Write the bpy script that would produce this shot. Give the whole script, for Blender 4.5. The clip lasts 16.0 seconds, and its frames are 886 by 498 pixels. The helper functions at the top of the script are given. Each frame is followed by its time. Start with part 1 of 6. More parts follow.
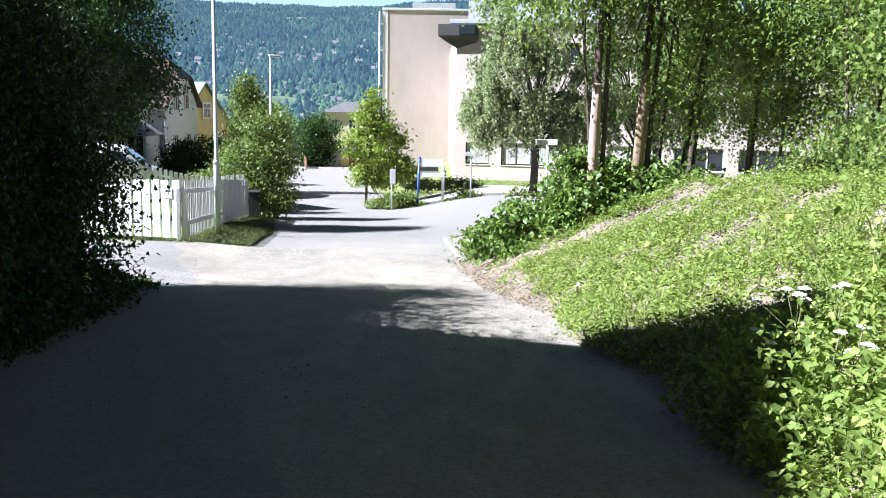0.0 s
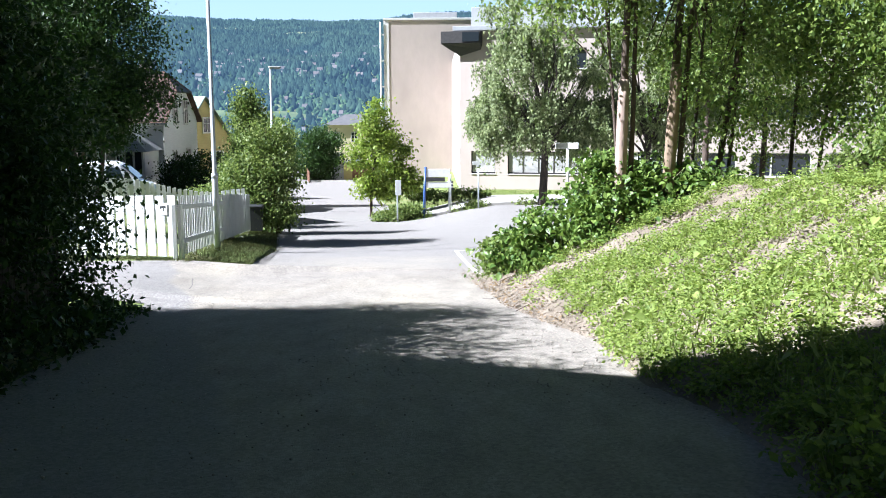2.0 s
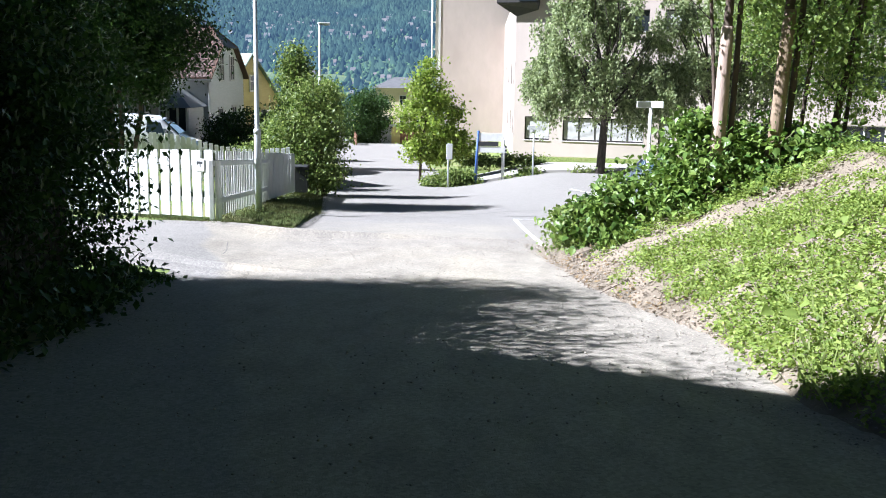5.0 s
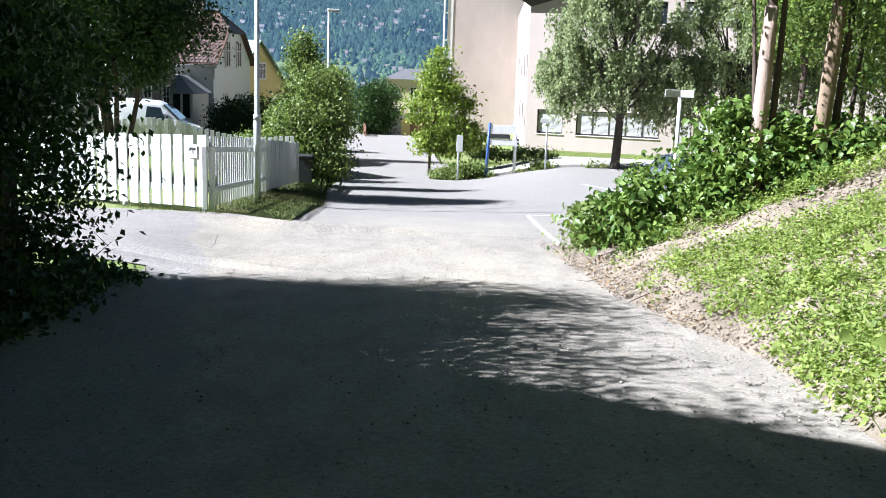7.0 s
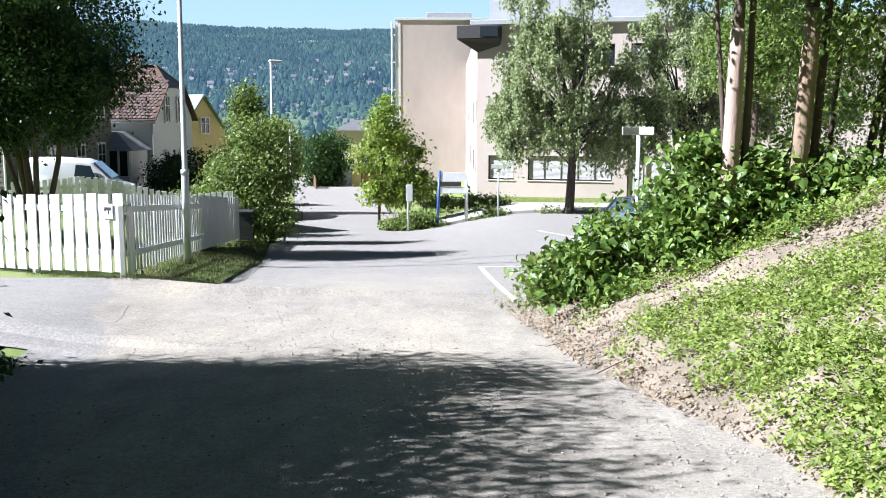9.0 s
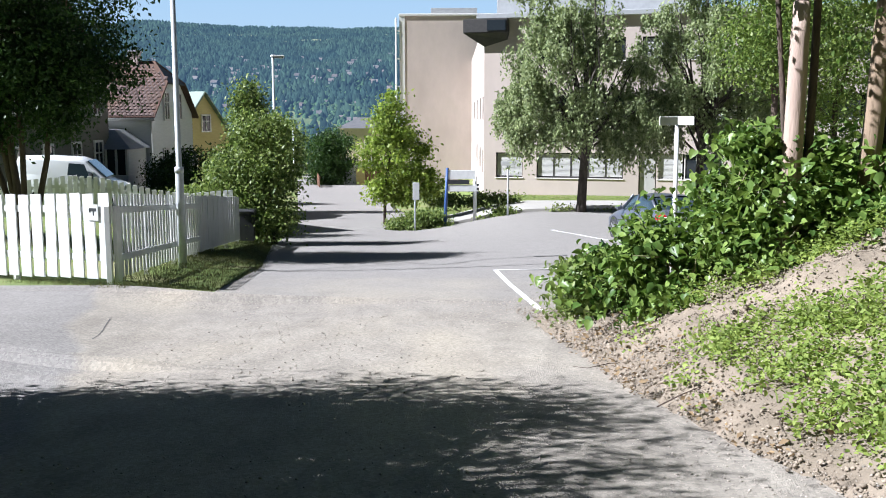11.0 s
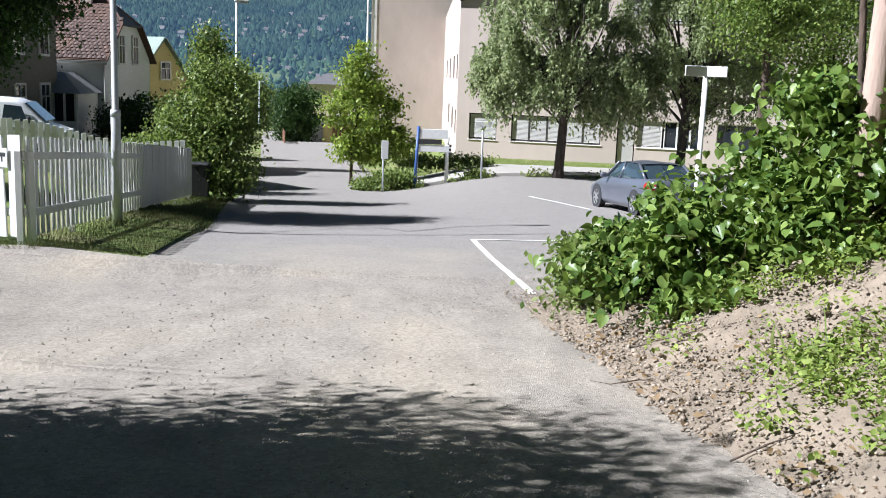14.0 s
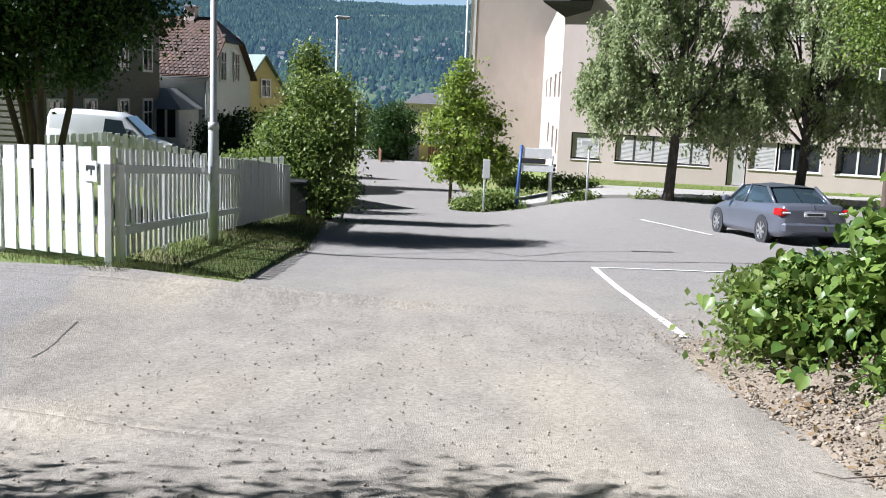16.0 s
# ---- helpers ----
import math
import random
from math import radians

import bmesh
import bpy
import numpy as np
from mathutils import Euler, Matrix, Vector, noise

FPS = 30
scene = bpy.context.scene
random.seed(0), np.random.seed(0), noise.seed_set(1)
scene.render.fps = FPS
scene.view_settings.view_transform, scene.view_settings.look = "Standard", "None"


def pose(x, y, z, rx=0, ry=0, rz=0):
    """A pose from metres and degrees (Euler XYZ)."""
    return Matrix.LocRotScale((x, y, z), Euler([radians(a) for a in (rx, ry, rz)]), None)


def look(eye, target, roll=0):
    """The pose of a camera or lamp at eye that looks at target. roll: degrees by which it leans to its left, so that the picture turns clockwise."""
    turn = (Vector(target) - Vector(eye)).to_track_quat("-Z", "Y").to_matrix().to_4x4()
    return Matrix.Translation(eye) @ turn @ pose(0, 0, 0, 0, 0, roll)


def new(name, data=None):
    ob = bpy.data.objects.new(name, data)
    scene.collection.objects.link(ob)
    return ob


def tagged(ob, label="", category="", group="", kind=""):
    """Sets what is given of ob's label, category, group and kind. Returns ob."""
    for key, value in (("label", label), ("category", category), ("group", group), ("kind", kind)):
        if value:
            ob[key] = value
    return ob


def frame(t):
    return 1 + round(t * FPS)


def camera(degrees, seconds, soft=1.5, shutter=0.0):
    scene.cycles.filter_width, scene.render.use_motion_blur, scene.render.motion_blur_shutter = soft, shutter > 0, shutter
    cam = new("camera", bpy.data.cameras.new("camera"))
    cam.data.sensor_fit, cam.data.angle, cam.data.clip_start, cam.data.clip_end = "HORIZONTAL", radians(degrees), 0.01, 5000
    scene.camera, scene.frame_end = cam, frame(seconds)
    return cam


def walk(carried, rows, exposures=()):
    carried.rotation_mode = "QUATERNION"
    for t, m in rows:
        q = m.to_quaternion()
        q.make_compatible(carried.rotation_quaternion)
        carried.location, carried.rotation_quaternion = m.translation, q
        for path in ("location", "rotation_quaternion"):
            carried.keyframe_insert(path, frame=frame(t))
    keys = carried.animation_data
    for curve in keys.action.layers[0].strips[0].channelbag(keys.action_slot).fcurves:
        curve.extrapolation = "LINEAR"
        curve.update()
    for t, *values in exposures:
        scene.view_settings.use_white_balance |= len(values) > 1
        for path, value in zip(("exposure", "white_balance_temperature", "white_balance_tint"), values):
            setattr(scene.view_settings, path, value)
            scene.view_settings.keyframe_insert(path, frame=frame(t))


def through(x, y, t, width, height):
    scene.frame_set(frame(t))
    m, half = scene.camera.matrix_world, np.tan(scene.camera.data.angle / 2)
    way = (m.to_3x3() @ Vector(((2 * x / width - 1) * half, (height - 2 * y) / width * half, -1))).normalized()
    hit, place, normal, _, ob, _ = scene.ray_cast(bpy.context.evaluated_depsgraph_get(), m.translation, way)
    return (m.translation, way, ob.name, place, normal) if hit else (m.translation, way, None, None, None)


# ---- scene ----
cam = camera(49.0, 16.0, soft=0.95)
EXPOSURES = [(0, 1.9, 5560, 10), (4, 1.82, 5580, 10), (9, 1.74, 5650, 10), (11.5, 1.32, 5750, 10), (13, 1.26, 5800, 10), (16, 1.27, 5800, 10)]
PATH = [
    (0, (0.664, -4.336, 1.924), (0.744, 5.543, 0.373), 0.91),
    (0.5, (0.649, -3.979, 1.886), (0.391, 5.866, 0.153), 0.88),
    (1, (0.657, -3.697, 1.845), (0.480, 6.152, 0.120), 0.91),
    (1.5, (0.534, -3.356, 1.821), (0.791, 6.561, 0.559), -1.15),
    (2, (0.467, -2.922, 1.756), (0.503, 6.974, 0.319), -0.35),
    (2.5, (0.478, -2.586, 1.704), (0.411, 7.258, -0.059), 1.50),
    (3, (0.375, -2.232, 1.659), (0.434, 7.637, 0.048), 1.41),
    (3.5, (0.317, -1.870, 1.602), (0.015, 7.977, -0.114), 1.01),
    (4, (0.272, -1.557, 1.540), (-0.201, 8.264, -0.284), 0.88),
    (6.5, (0.000, -0.000, 1.366), (-0.293, 9.854, -0.311), 0.99),
    (7, (0.082, 0.365, 1.302), (-0.410, 10.182, -0.540), 1.90),
    (7.5, (0.092, 0.819, 1.262), (-0.287, 10.608, -0.749), 0.97),
    (8, (0.166, 1.171, 1.202), (-0.364, 10.972, -0.710), 2.10),
    (8.5, (0.198, 1.546, 1.179), (-0.001, 11.356, -0.750), 0.28),
    (9, (0.227, 1.941, 1.187), (0.164, 11.851, -0.153), 0.15),
    (11.5, (0.018, 3.693, 1.023), (-0.090, 13.597, -0.353), -0.14),
    (12, (0.069, 4.080, 0.968), (-0.038, 13.958, -0.591), 2.27),
    (12.5, (0.027, 4.522, 0.927), (0.140, 14.360, -0.860), 2.17),
    (13, (-0.008, 4.845, 0.888), (0.290, 14.682, -0.883), 1.53),
    (13.5, (-0.008, 5.194, 0.834), (0.204, 15.061, -0.774), 3.56),
    (14, (-0.092, 5.575, 0.831), (0.168, 15.419, -0.905), 2.14),
    (14.5, (-0.184, 5.971, 0.803), (-0.408, 15.809, -0.975), 2.01),
    (15, (-0.251, 6.362, 0.734), (-0.844, 16.220, -0.832), 2.24),
    (15.5, (-0.358, 6.742, 0.688), (-0.892, 16.620, -0.771), 1.38),
    (16, (-0.504, 7.072, 0.663), (-1.184, 16.925, -0.905), 2.32),
]
walk(cam, [(t, look(eye, target, roll)) for t, eye, target, roll in PATH], EXPOSURES)

# world, sun, exposure
SUN_EL, SUN_AZ = radians(41), math.atan2(-0.95, -0.2)
world = bpy.data.worlds.new("sky")
scene.world = world
world.use_nodes = True
wn = world.node_tree.nodes
sky = wn.new("ShaderNodeTexSky")
sky.sky_type = "NISHITA"
sky.sun_disc = False
sky.sun_elevation, sky.sun_rotation = SUN_EL, SUN_AZ
sky.air_density, sky.dust_density, sky.ozone_density = 1.0, 0.4, 3.0
wn["Background"].inputs[1].default_value = 0.0085
world.node_tree.links.new(sky.outputs[0], wn["Background"].inputs[0])
sun_to = Vector((math.sin(SUN_AZ) * math.cos(SUN_EL), math.cos(SUN_AZ) * math.cos(SUN_EL), math.sin(SUN_EL)))
sun = new("sun", bpy.data.lights.new("sun", "SUN"))
sun.data.energy, sun.data.angle, sun.data.color = 5.0, radians(0.5), (1.0, 0.965, 0.95)
sun.matrix_world = look(sun_to * 50, (0, 0, 0))

rng = np.random.default_rng(7)
# distance haze, put into the far materials as a bluish glow
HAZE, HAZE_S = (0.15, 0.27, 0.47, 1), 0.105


# ---- materials ----
def mat(name, a, b=None, scale=6.0, rough=0.8, bump=0.0, bscale=40.0, metal=0.0, c=None, island=0.0, obrand=0.0, spec=0.4, stretch=(1, 1, 1)):
    """Two colours mixed by large and fine noise, a third as stains, with relief."""
    m = bpy.data.materials.new(name)
    m.use_nodes = True
    nt = m.node_tree
    N, L = nt.nodes, nt.links
    bs = N["Principled BSDF"]
    bs.inputs["Roughness"].default_value, bs.inputs["Metallic"].default_value = rough, metal
    bs.inputs["Specular IOR Level"].default_value = spec
    b = b or tuple(v * 0.75 for v in a)
    geo = N.new("ShaderNodeNewGeometry")
    mp = N.new("ShaderNodeMapping")
    mp.inputs["Scale"].default_value = stretch
    L.new(geo.outputs["Position"], mp.inputs["Vector"])
    n1 = N.new("ShaderNodeTexNoise")
    n1.inputs["Scale"].default_value, n1.inputs["Detail"].default_value, n1.inputs["Roughness"].default_value = scale, 6, 0.65
    L.new(mp.outputs[0], n1.inputs["Vector"])
    ramp = N.new("ShaderNodeValToRGB")
    ramp.color_ramp.elements[0].position, ramp.color_ramp.elements[1].position = 0.34, 0.66
    ramp.color_ramp.elements[0].color, ramp.color_ramp.elements[1].color = (*a, 1), (*b, 1)
    L.new(n1.outputs["Fac"], ramp.inputs["Fac"])
    col = ramp.outputs["Color"]
    if c:
        n2 = N.new("ShaderNodeTexNoise")
        n2.inputs["Scale"].default_value, n2.inputs["Detail"].default_value = scale * 0.17, 5
        L.new(mp.outputs[0], n2.inputs["Vector"])
        r2 = N.new("ShaderNodeValToRGB")
        r2.color_ramp.elements[0].position, r2.color_ramp.elements[1].position = 0.48, 0.64
        L.new(n2.outputs["Fac"], r2.inputs["Fac"])
        mx = N.new("ShaderNodeMixRGB")
        L.new(r2.outputs["Color"], mx.inputs["Fac"])
        L.new(col, mx.inputs["Color1"])
        mx.inputs["Color2"].default_value = (*c, 1)
        col = mx.outputs["Color"]
    if island or obrand:
        hs = N.new("ShaderNodeHueSaturation")
        mr = N.new("ShaderNodeMapRange")
        k = island or obrand
        mr.inputs["To Min"].default_value, mr.inputs["To Max"].default_value = 1 - k, 1 + k
        if island:
            L.new(geo.outputs["Random Per Island"], mr.inputs["Value"])
        else:
            oi = N.new("ShaderNodeObjectInfo")
            L.new(oi.outputs["Random"], mr.inputs["Value"])
        L.new(mr.outputs[0], hs.inputs["Value"])
        L.new(col, hs.inputs["Color"])
        col = hs.outputs["Color"]
    L.new(col, bs.inputs["Base Color"])
    if bump:
        n3 = N.new("ShaderNodeTexNoise")
        n3.inputs["Scale"].default_value, n3.inputs["Detail"].default_value = bscale, 4
        L.new(mp.outputs[0], n3.inputs["Vector"])
        bp = N.new("ShaderNodeBump")
        bp.inputs["Strength"].default_value, bp.inputs["Distance"].default_value = bump, 0.02
        L.new(n3.outputs["Fac"], bp.inputs["Height"])
        L.new(bp.outputs[0], bs.inputs["Normal"])
    return m


def leaf_mat(name, a, b, through=0.35, rough=0.45):
    """A leaf: colours by leaf, gloss above and light let through."""
    m = bpy.data.materials.new(name)
    m.use_nodes = True
    N, L = m.node_tree.nodes, m.node_tree.links
    bs, out = N["Principled BSDF"], N["Material Output"]
    geo = N.new("ShaderNodeNewGeometry")
    ramp = N.new("ShaderNodeValToRGB")
    ramp.color_ramp.elements[0].color, ramp.color_ramp.elements[1].color = (*a, 1), (*b, 1)
    L.new(geo.outputs["Random Per Island"], ramp.inputs["Fac"])
    L.new(ramp.outputs[0], bs.inputs["Base Color"])
    bs.inputs["Roughness"].default_value = rough
    bs.inputs["Specular IOR Level"].default_value = 0.25
    tr = N.new("ShaderNodeBsdfTranslucent")
    hs = N.new("ShaderNodeHueSaturation")
    hs.inputs["Value"].default_value, hs.inputs["Saturation"].default_value = 1.5, 1.1
    L.new(ramp.outputs[0], hs.inputs["Color"])
    L.new(hs.outputs[0], tr.inputs["Color"])
    mx = N.new("ShaderNodeMixShader")
    mx.inputs[0].default_value = through
    L.new(bs.outputs[0], mx.inputs[1])
    L.new(tr.outputs[0], mx.inputs[2])
    L.new(mx.outputs[0], out.inputs["Surface"])
    return m


def glass_mat(name, tint=(0.02, 0.025, 0.03), rough=0.04):
    m = mat(name, tint, tint, rough=rough, spec=0.6)
    return m


def road_mat():
    """Dusty gravel on the near slope that gives way to grey asphalt further down."""
    m = mat("road_surface", (0.33, 0.301, 0.258), (0.235, 0.214, 0.185), scale=2.6, rough=0.92, bump=0.45, bscale=110, c=(0.375, 0.335, 0.27), spec=0.25, stretch=(1, 0.4, 1))
    N, L = m.node_tree.nodes, m.node_tree.links
    bs = N["Principled BSDF"]
    dust = bs.inputs["Base Color"].links[0].from_socket
    geo = N.new("ShaderNodeNewGeometry")
    sep = N.new("ShaderNodeSeparateXYZ")
    L.new(geo.outputs["Position"], sep.inputs[0])
    n = N.new("ShaderNodeTexNoise")
    n.inputs["Scale"].default_value, n.inputs["Detail"].default_value = 0.55, 7
    L.new(geo.outputs["Position"], n.inputs["Vector"])
    ma = N.new("ShaderNodeMath")
    ma.operation = "MULTIPLY_ADD"
    ma.inputs[1].default_value, ma.inputs[2].default_value = 9.0, -4.5
    L.new(n.outputs["Fac"], ma.inputs[0])
    ad = N.new("ShaderNodeMath")
    L.new(sep.outputs["Y"], ad.inputs[0])
    L.new(ma.outputs[0], ad.inputs[1])
    mr = N.new("ShaderNodeMapRange")
    mr.inputs["From Min"].default_value, mr.inputs["From Max"].default_value = 14.5, 23.0
    L.new(ad.outputs[0], mr.inputs["Value"])
    grit = N.new("ShaderNodeTexVoronoi")
    grit.inputs["Scale"].default_value = 45
    L.new(geo.outputs["Position"], grit.inputs["Vector"])
    asp = N.new("ShaderNodeMixRGB")
    asp.inputs["Color1"].default_value, asp.inputs["Color2"].default_value = (0.212, 0.2, 0.188, 1), (0.275, 0.262, 0.248, 1)
    n2 = N.new("ShaderNodeTexNoise")
    n2.inputs["Scale"].default_value, n2.inputs["Detail"].default_value = 3.0, 8
    L.new(geo.outputs["Position"], n2.inputs["Vector"])
    L.new(n2.outputs["Fac"], asp.inputs["Fac"])
    dr = N.new("ShaderNodeMath")
    dr.operation = "MULTIPLY_ADD"
    dr.inputs[1].default_value, dr.inputs[2].default_value = -0.3, 0.0
    L.new(sep.outputs["Y"], dr.inputs[0])
    dx = N.new("ShaderNodeMath")
    dx.operation = "SUBTRACT"
    L.new(dr.outputs[0], dx.inputs[0])
    L.new(sep.outputs["X"], dx.inputs[1])
    dn = N.new("ShaderNodeMath")
    dn.operation = "MULTIPLY_ADD"
    dn.inputs[1].default_value = 0.9
    L.new(n.outputs["Fac"], dn.inputs[0])
    L.new(dx.outputs[0], dn.inputs[2])
    d2 = N.new("ShaderNodeMapRange")
    d2.inputs["From Min"].default_value, d2.inputs["From Max"].default_value = 0.3, 0.45
    L.new(dn.outputs[0], d2.inputs["Value"])
    mxx = N.new("ShaderNodeMath")
    mxx.operation = "MAXIMUM"
    L.new(mr.outputs[0], mxx.inputs[0])
    L.new(d2.outputs[0], mxx.inputs[1])
    mx = N.new("ShaderNodeMixRGB")
    L.new(mxx.outputs[0], mx.inputs["Fac"])
    L.new(dust, mx.inputs["Color1"])
    L.new(asp.outputs[0], mx.inputs["Color2"])
    sp = N.new("ShaderNodeMixRGB")
    sp.blend_type = "MULTIPLY"
    sp.inputs["Fac"].default_value = 0.7
    L.new(mx.outputs[0], sp.inputs["Color1"])
    gr = N.new("ShaderNodeValToRGB")
    gr.color_ramp.elements[0].color, gr.color_ramp.elements[1].color = (0.6, 0.585, 0.565, 1), (1.27, 1.235, 1.19, 1)
    L.new(grit.outputs["Color"], gr.inputs["Fac"])
    L.new(gr.outputs[0], sp.inputs["Color2"])
    L.new(sp.outputs[0], bs.inputs["Base Color"])
    return m


def hill_mat():
    """Far wooded slope seen through summer air: conifers, fields, and a veil of haze put in as emission."""
    m = mat("far_slope", (0.035, 0.065, 0.03), (0.06, 0.095, 0.04), scale=0.02, rough=1.0, spec=0.0, c=(0.16, 0.18, 0.08))
    bs = m.node_tree.nodes["Principled BSDF"]
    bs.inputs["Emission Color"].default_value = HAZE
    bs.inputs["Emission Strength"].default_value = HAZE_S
    return m


M_ROAD = road_mat()
M_GRASS = mat("lawn", (0.1, 0.15, 0.03), (0.16, 0.2, 0.05), scale=3, rough=0.95, bump=0.8, bscale=30, c=(0.2, 0.19, 0.08))
M_SOIL = mat("dry_soil", (0.265, 0.215, 0.16), (0.17, 0.138, 0.102), scale=3.5, rough=0.97, bump=0.9, bscale=25, c=(0.17, 0.138, 0.1))
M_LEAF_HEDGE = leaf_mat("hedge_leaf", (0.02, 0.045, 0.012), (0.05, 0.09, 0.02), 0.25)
M_LEAF_BIG = leaf_mat("broad_leaf", (0.05, 0.1, 0.02), (0.19, 0.26, 0.06), 0.22, 0.38)
M_LEAF_TREE = leaf_mat("tree_leaf", (0.07, 0.12, 0.028), (0.24, 0.3, 0.08), 0.42)
M_LEAF_BIRCH = leaf_mat("birch_leaf", (0.14, 0.18, 0.08), (0.36, 0.4, 0.21), 0.42)
M_LEAF_ROWAN = leaf_mat("rowan_leaf", (0.13, 0.19, 0.035), (0.31, 0.37, 0.085), 0.45)
M_LEAF_SHRUB = leaf_mat("shrub_leaf", (0.06, 0.1, 0.024), (0.24, 0.29, 0.09), 0.36)
M_HERB = leaf_mat("herb_leaf", (0.12, 0.18, 0.035), (0.3, 0.36, 0.095), 0.38, 0.6)
M_BLADE = leaf_mat("grass_blade", (0.14, 0.19, 0.05), (0.31, 0.35, 0.13), 0.38, 0.6)
# browner blades, with the fence's shade on the verge darkened into their colour
M_BLADE_DARK = leaf_mat("shaded_verge_blade", (0.045, 0.055, 0.02), (0.13, 0.13, 0.045), 0.2, 0.65)
M_BARK = mat("bark", (0.11, 0.08, 0.06), (0.06, 0.045, 0.035), scale=9, rough=0.95, bump=0.9, bscale=35, stretch=(1, 1, 0.25))
M_BARK_PALE = mat("bare_trunk", (0.42, 0.315, 0.255), (0.32, 0.235, 0.19), scale=7, rough=0.85, bump=0.5, bscale=30, c=(0.25, 0.18, 0.12), stretch=(1, 1, 0.2))
M_BIRCH = mat("birch_bark", (0.12, 0.1, 0.085), (0.05, 0.042, 0.036), scale=8, rough=0.9, bump=0.7, bscale=30, stretch=(1, 1, 0.4))
M_WHITE = mat("white_paint", (0.6, 0.605, 0.6), (0.54, 0.545, 0.54), scale=5, rough=0.55, bump=0.15, bscale=60, obrand=0.05, c=(0.55, 0.545, 0.52))
M_STEEL = mat("galvanised_steel", (0.5, 0.52, 0.53), (0.42, 0.44, 0.45), scale=14, rough=0.5, metal=0.2, bump=0.1)
M_PINK = mat("pink_render", (0.5, 0.425, 0.38), (0.465, 0.395, 0.35), scale=1.4, rough=0.9, bump=0.25, bscale=30, c=(0.43, 0.362, 0.322), stretch=(1, 1, 0.5))
M_GLASS = glass_mat("window_glass")
M_DARK = mat("dark_metal", (0.03, 0.032, 0.035), (0.045, 0.045, 0.05), rough=0.45)
M_HILL = hill_mat()


# ---- mesh helpers ----
def mesh_ob(name, verts, faces, material, parent=None, label="", smooth=False):
    me = bpy.data.meshes.new(name)
    me.from_pydata([tuple(map(float, v)) for v in verts], [], [tuple(map(int, f)) for f in faces])
    me.update()
    if smooth:
        me.shade_smooth()
    me.materials.append(material)
    ob = new(name, me)
    if parent:
        ob.parent = parent
    if label:
        ob["label"] = label
    return ob


def part(name, bm, material, parent=None, label="", smooth=False):
    me = bpy.data.meshes.new(name)
    bm.to_mesh(me)
    bm.free()
    if smooth:
        me.shade_smooth()
    me.materials.append(material)
    ob = new(name, me)
    if parent:
        ob.parent = parent
    if label:
        ob["label"] = label
    return ob


def thing(name, m, label, category, group="", kind=""):
    e = new(name)
    e.empty_display_size = 0.2
    e.matrix_world = m
    return tagged(e, label, category, group, kind)


def box(bm, x0, x1, y0, y1, z0, z1, bevel=0.0):
    r = bmesh.ops.create_cube(bm, size=1, matrix=Matrix.LocRotScale(((x0 + x1) / 2, (y0 + y1) / 2, (z0 + z1) / 2), None, (x1 - x0, y1 - y0, z1 - z0)))
    if bevel:
        vs = set(r["verts"])
        bmesh.ops.bevel(bm, geom=[e for e in bm.edges if e.verts[0] in vs], offset=bevel, segments=1, affect="EDGES")
    return bm


def boxm(*a, bevel=0.0):
    return box(bmesh.new(), *a, bevel=bevel)


def tube_data(pts, radii, n=8, base=0):
    """A tapered tube along points: vertices and faces."""
    pts = [Vector(p) for p in pts]
    V, F = [], []
    for i, (p, r) in enumerate(zip(pts, radii)):
        d = (pts[min(i + 1, len(pts) - 1)] - pts[max(i - 1, 0)]).normalized()
        a = d.orthogonal().normalized() if abs(d.z) < 0.9 else Vector((1, 0, 0)).cross(d).normalized()
        b = d.cross(a)
        for k in range(n):
            t = 2 * math.pi * k / n
            V.append(p + r * (math.cos(t) * a + math.sin(t) * b))
    for i in range(len(pts) - 1):
        for k in range(n):
            q = base + i * n
            F.append((q + k, q + (k + 1) % n, q + n + (k + 1) % n, q + n + k))
    F.append(tuple(base + k for k in reversed(range(n))))
    F.append(tuple(base + (len(pts) - 1) * n + k for k in range(n)))
    return V, F


def tubes(name, runs, material, parent=None, label="", n=8):
    V, F = [], []
    for pts, radii in runs:
        v, f = tube_data(pts, radii, n, len(V))
        V += v
        F += f
    return mesh_ob(name, V, F, material, parent, label, smooth=True)


LEAF4 = (np.array([(0, 0, 0), (0.32, 0.45, 0.06), (0, 1, -0.08), (-0.32, 0.45, 0.06)]), [(0, 1, 2), (0, 2, 3)])
BROAD = (np.array([(0, 0.08, -0.02), (0.2, -0.03, 0.03), (0.4, 0.1, 0.09), (0.47, 0.34, 0.11), (0.38, 0.62, 0.06), (0.19, 0.86, -0.05), (0, 1.08, -0.2), (-0.19, 0.86, -0.05), (-0.38, 0.62, 0.06), (-0.47, 0.34, 0.11), (-0.4, 0.1, 0.09), (-0.2, -0.03, 0.03), (0, 0.5, -0.06)]),
         [(k, (k + 1) % 12, 12) for k in range(12)])
BLADE = (np.array([(-0.022, 0, 0), (0.022, 0, 0), (0.014, 0.16, 0.6), (0.0, 0.42, 1.0)]), [(0, 1, 2), (0, 2, 3)])


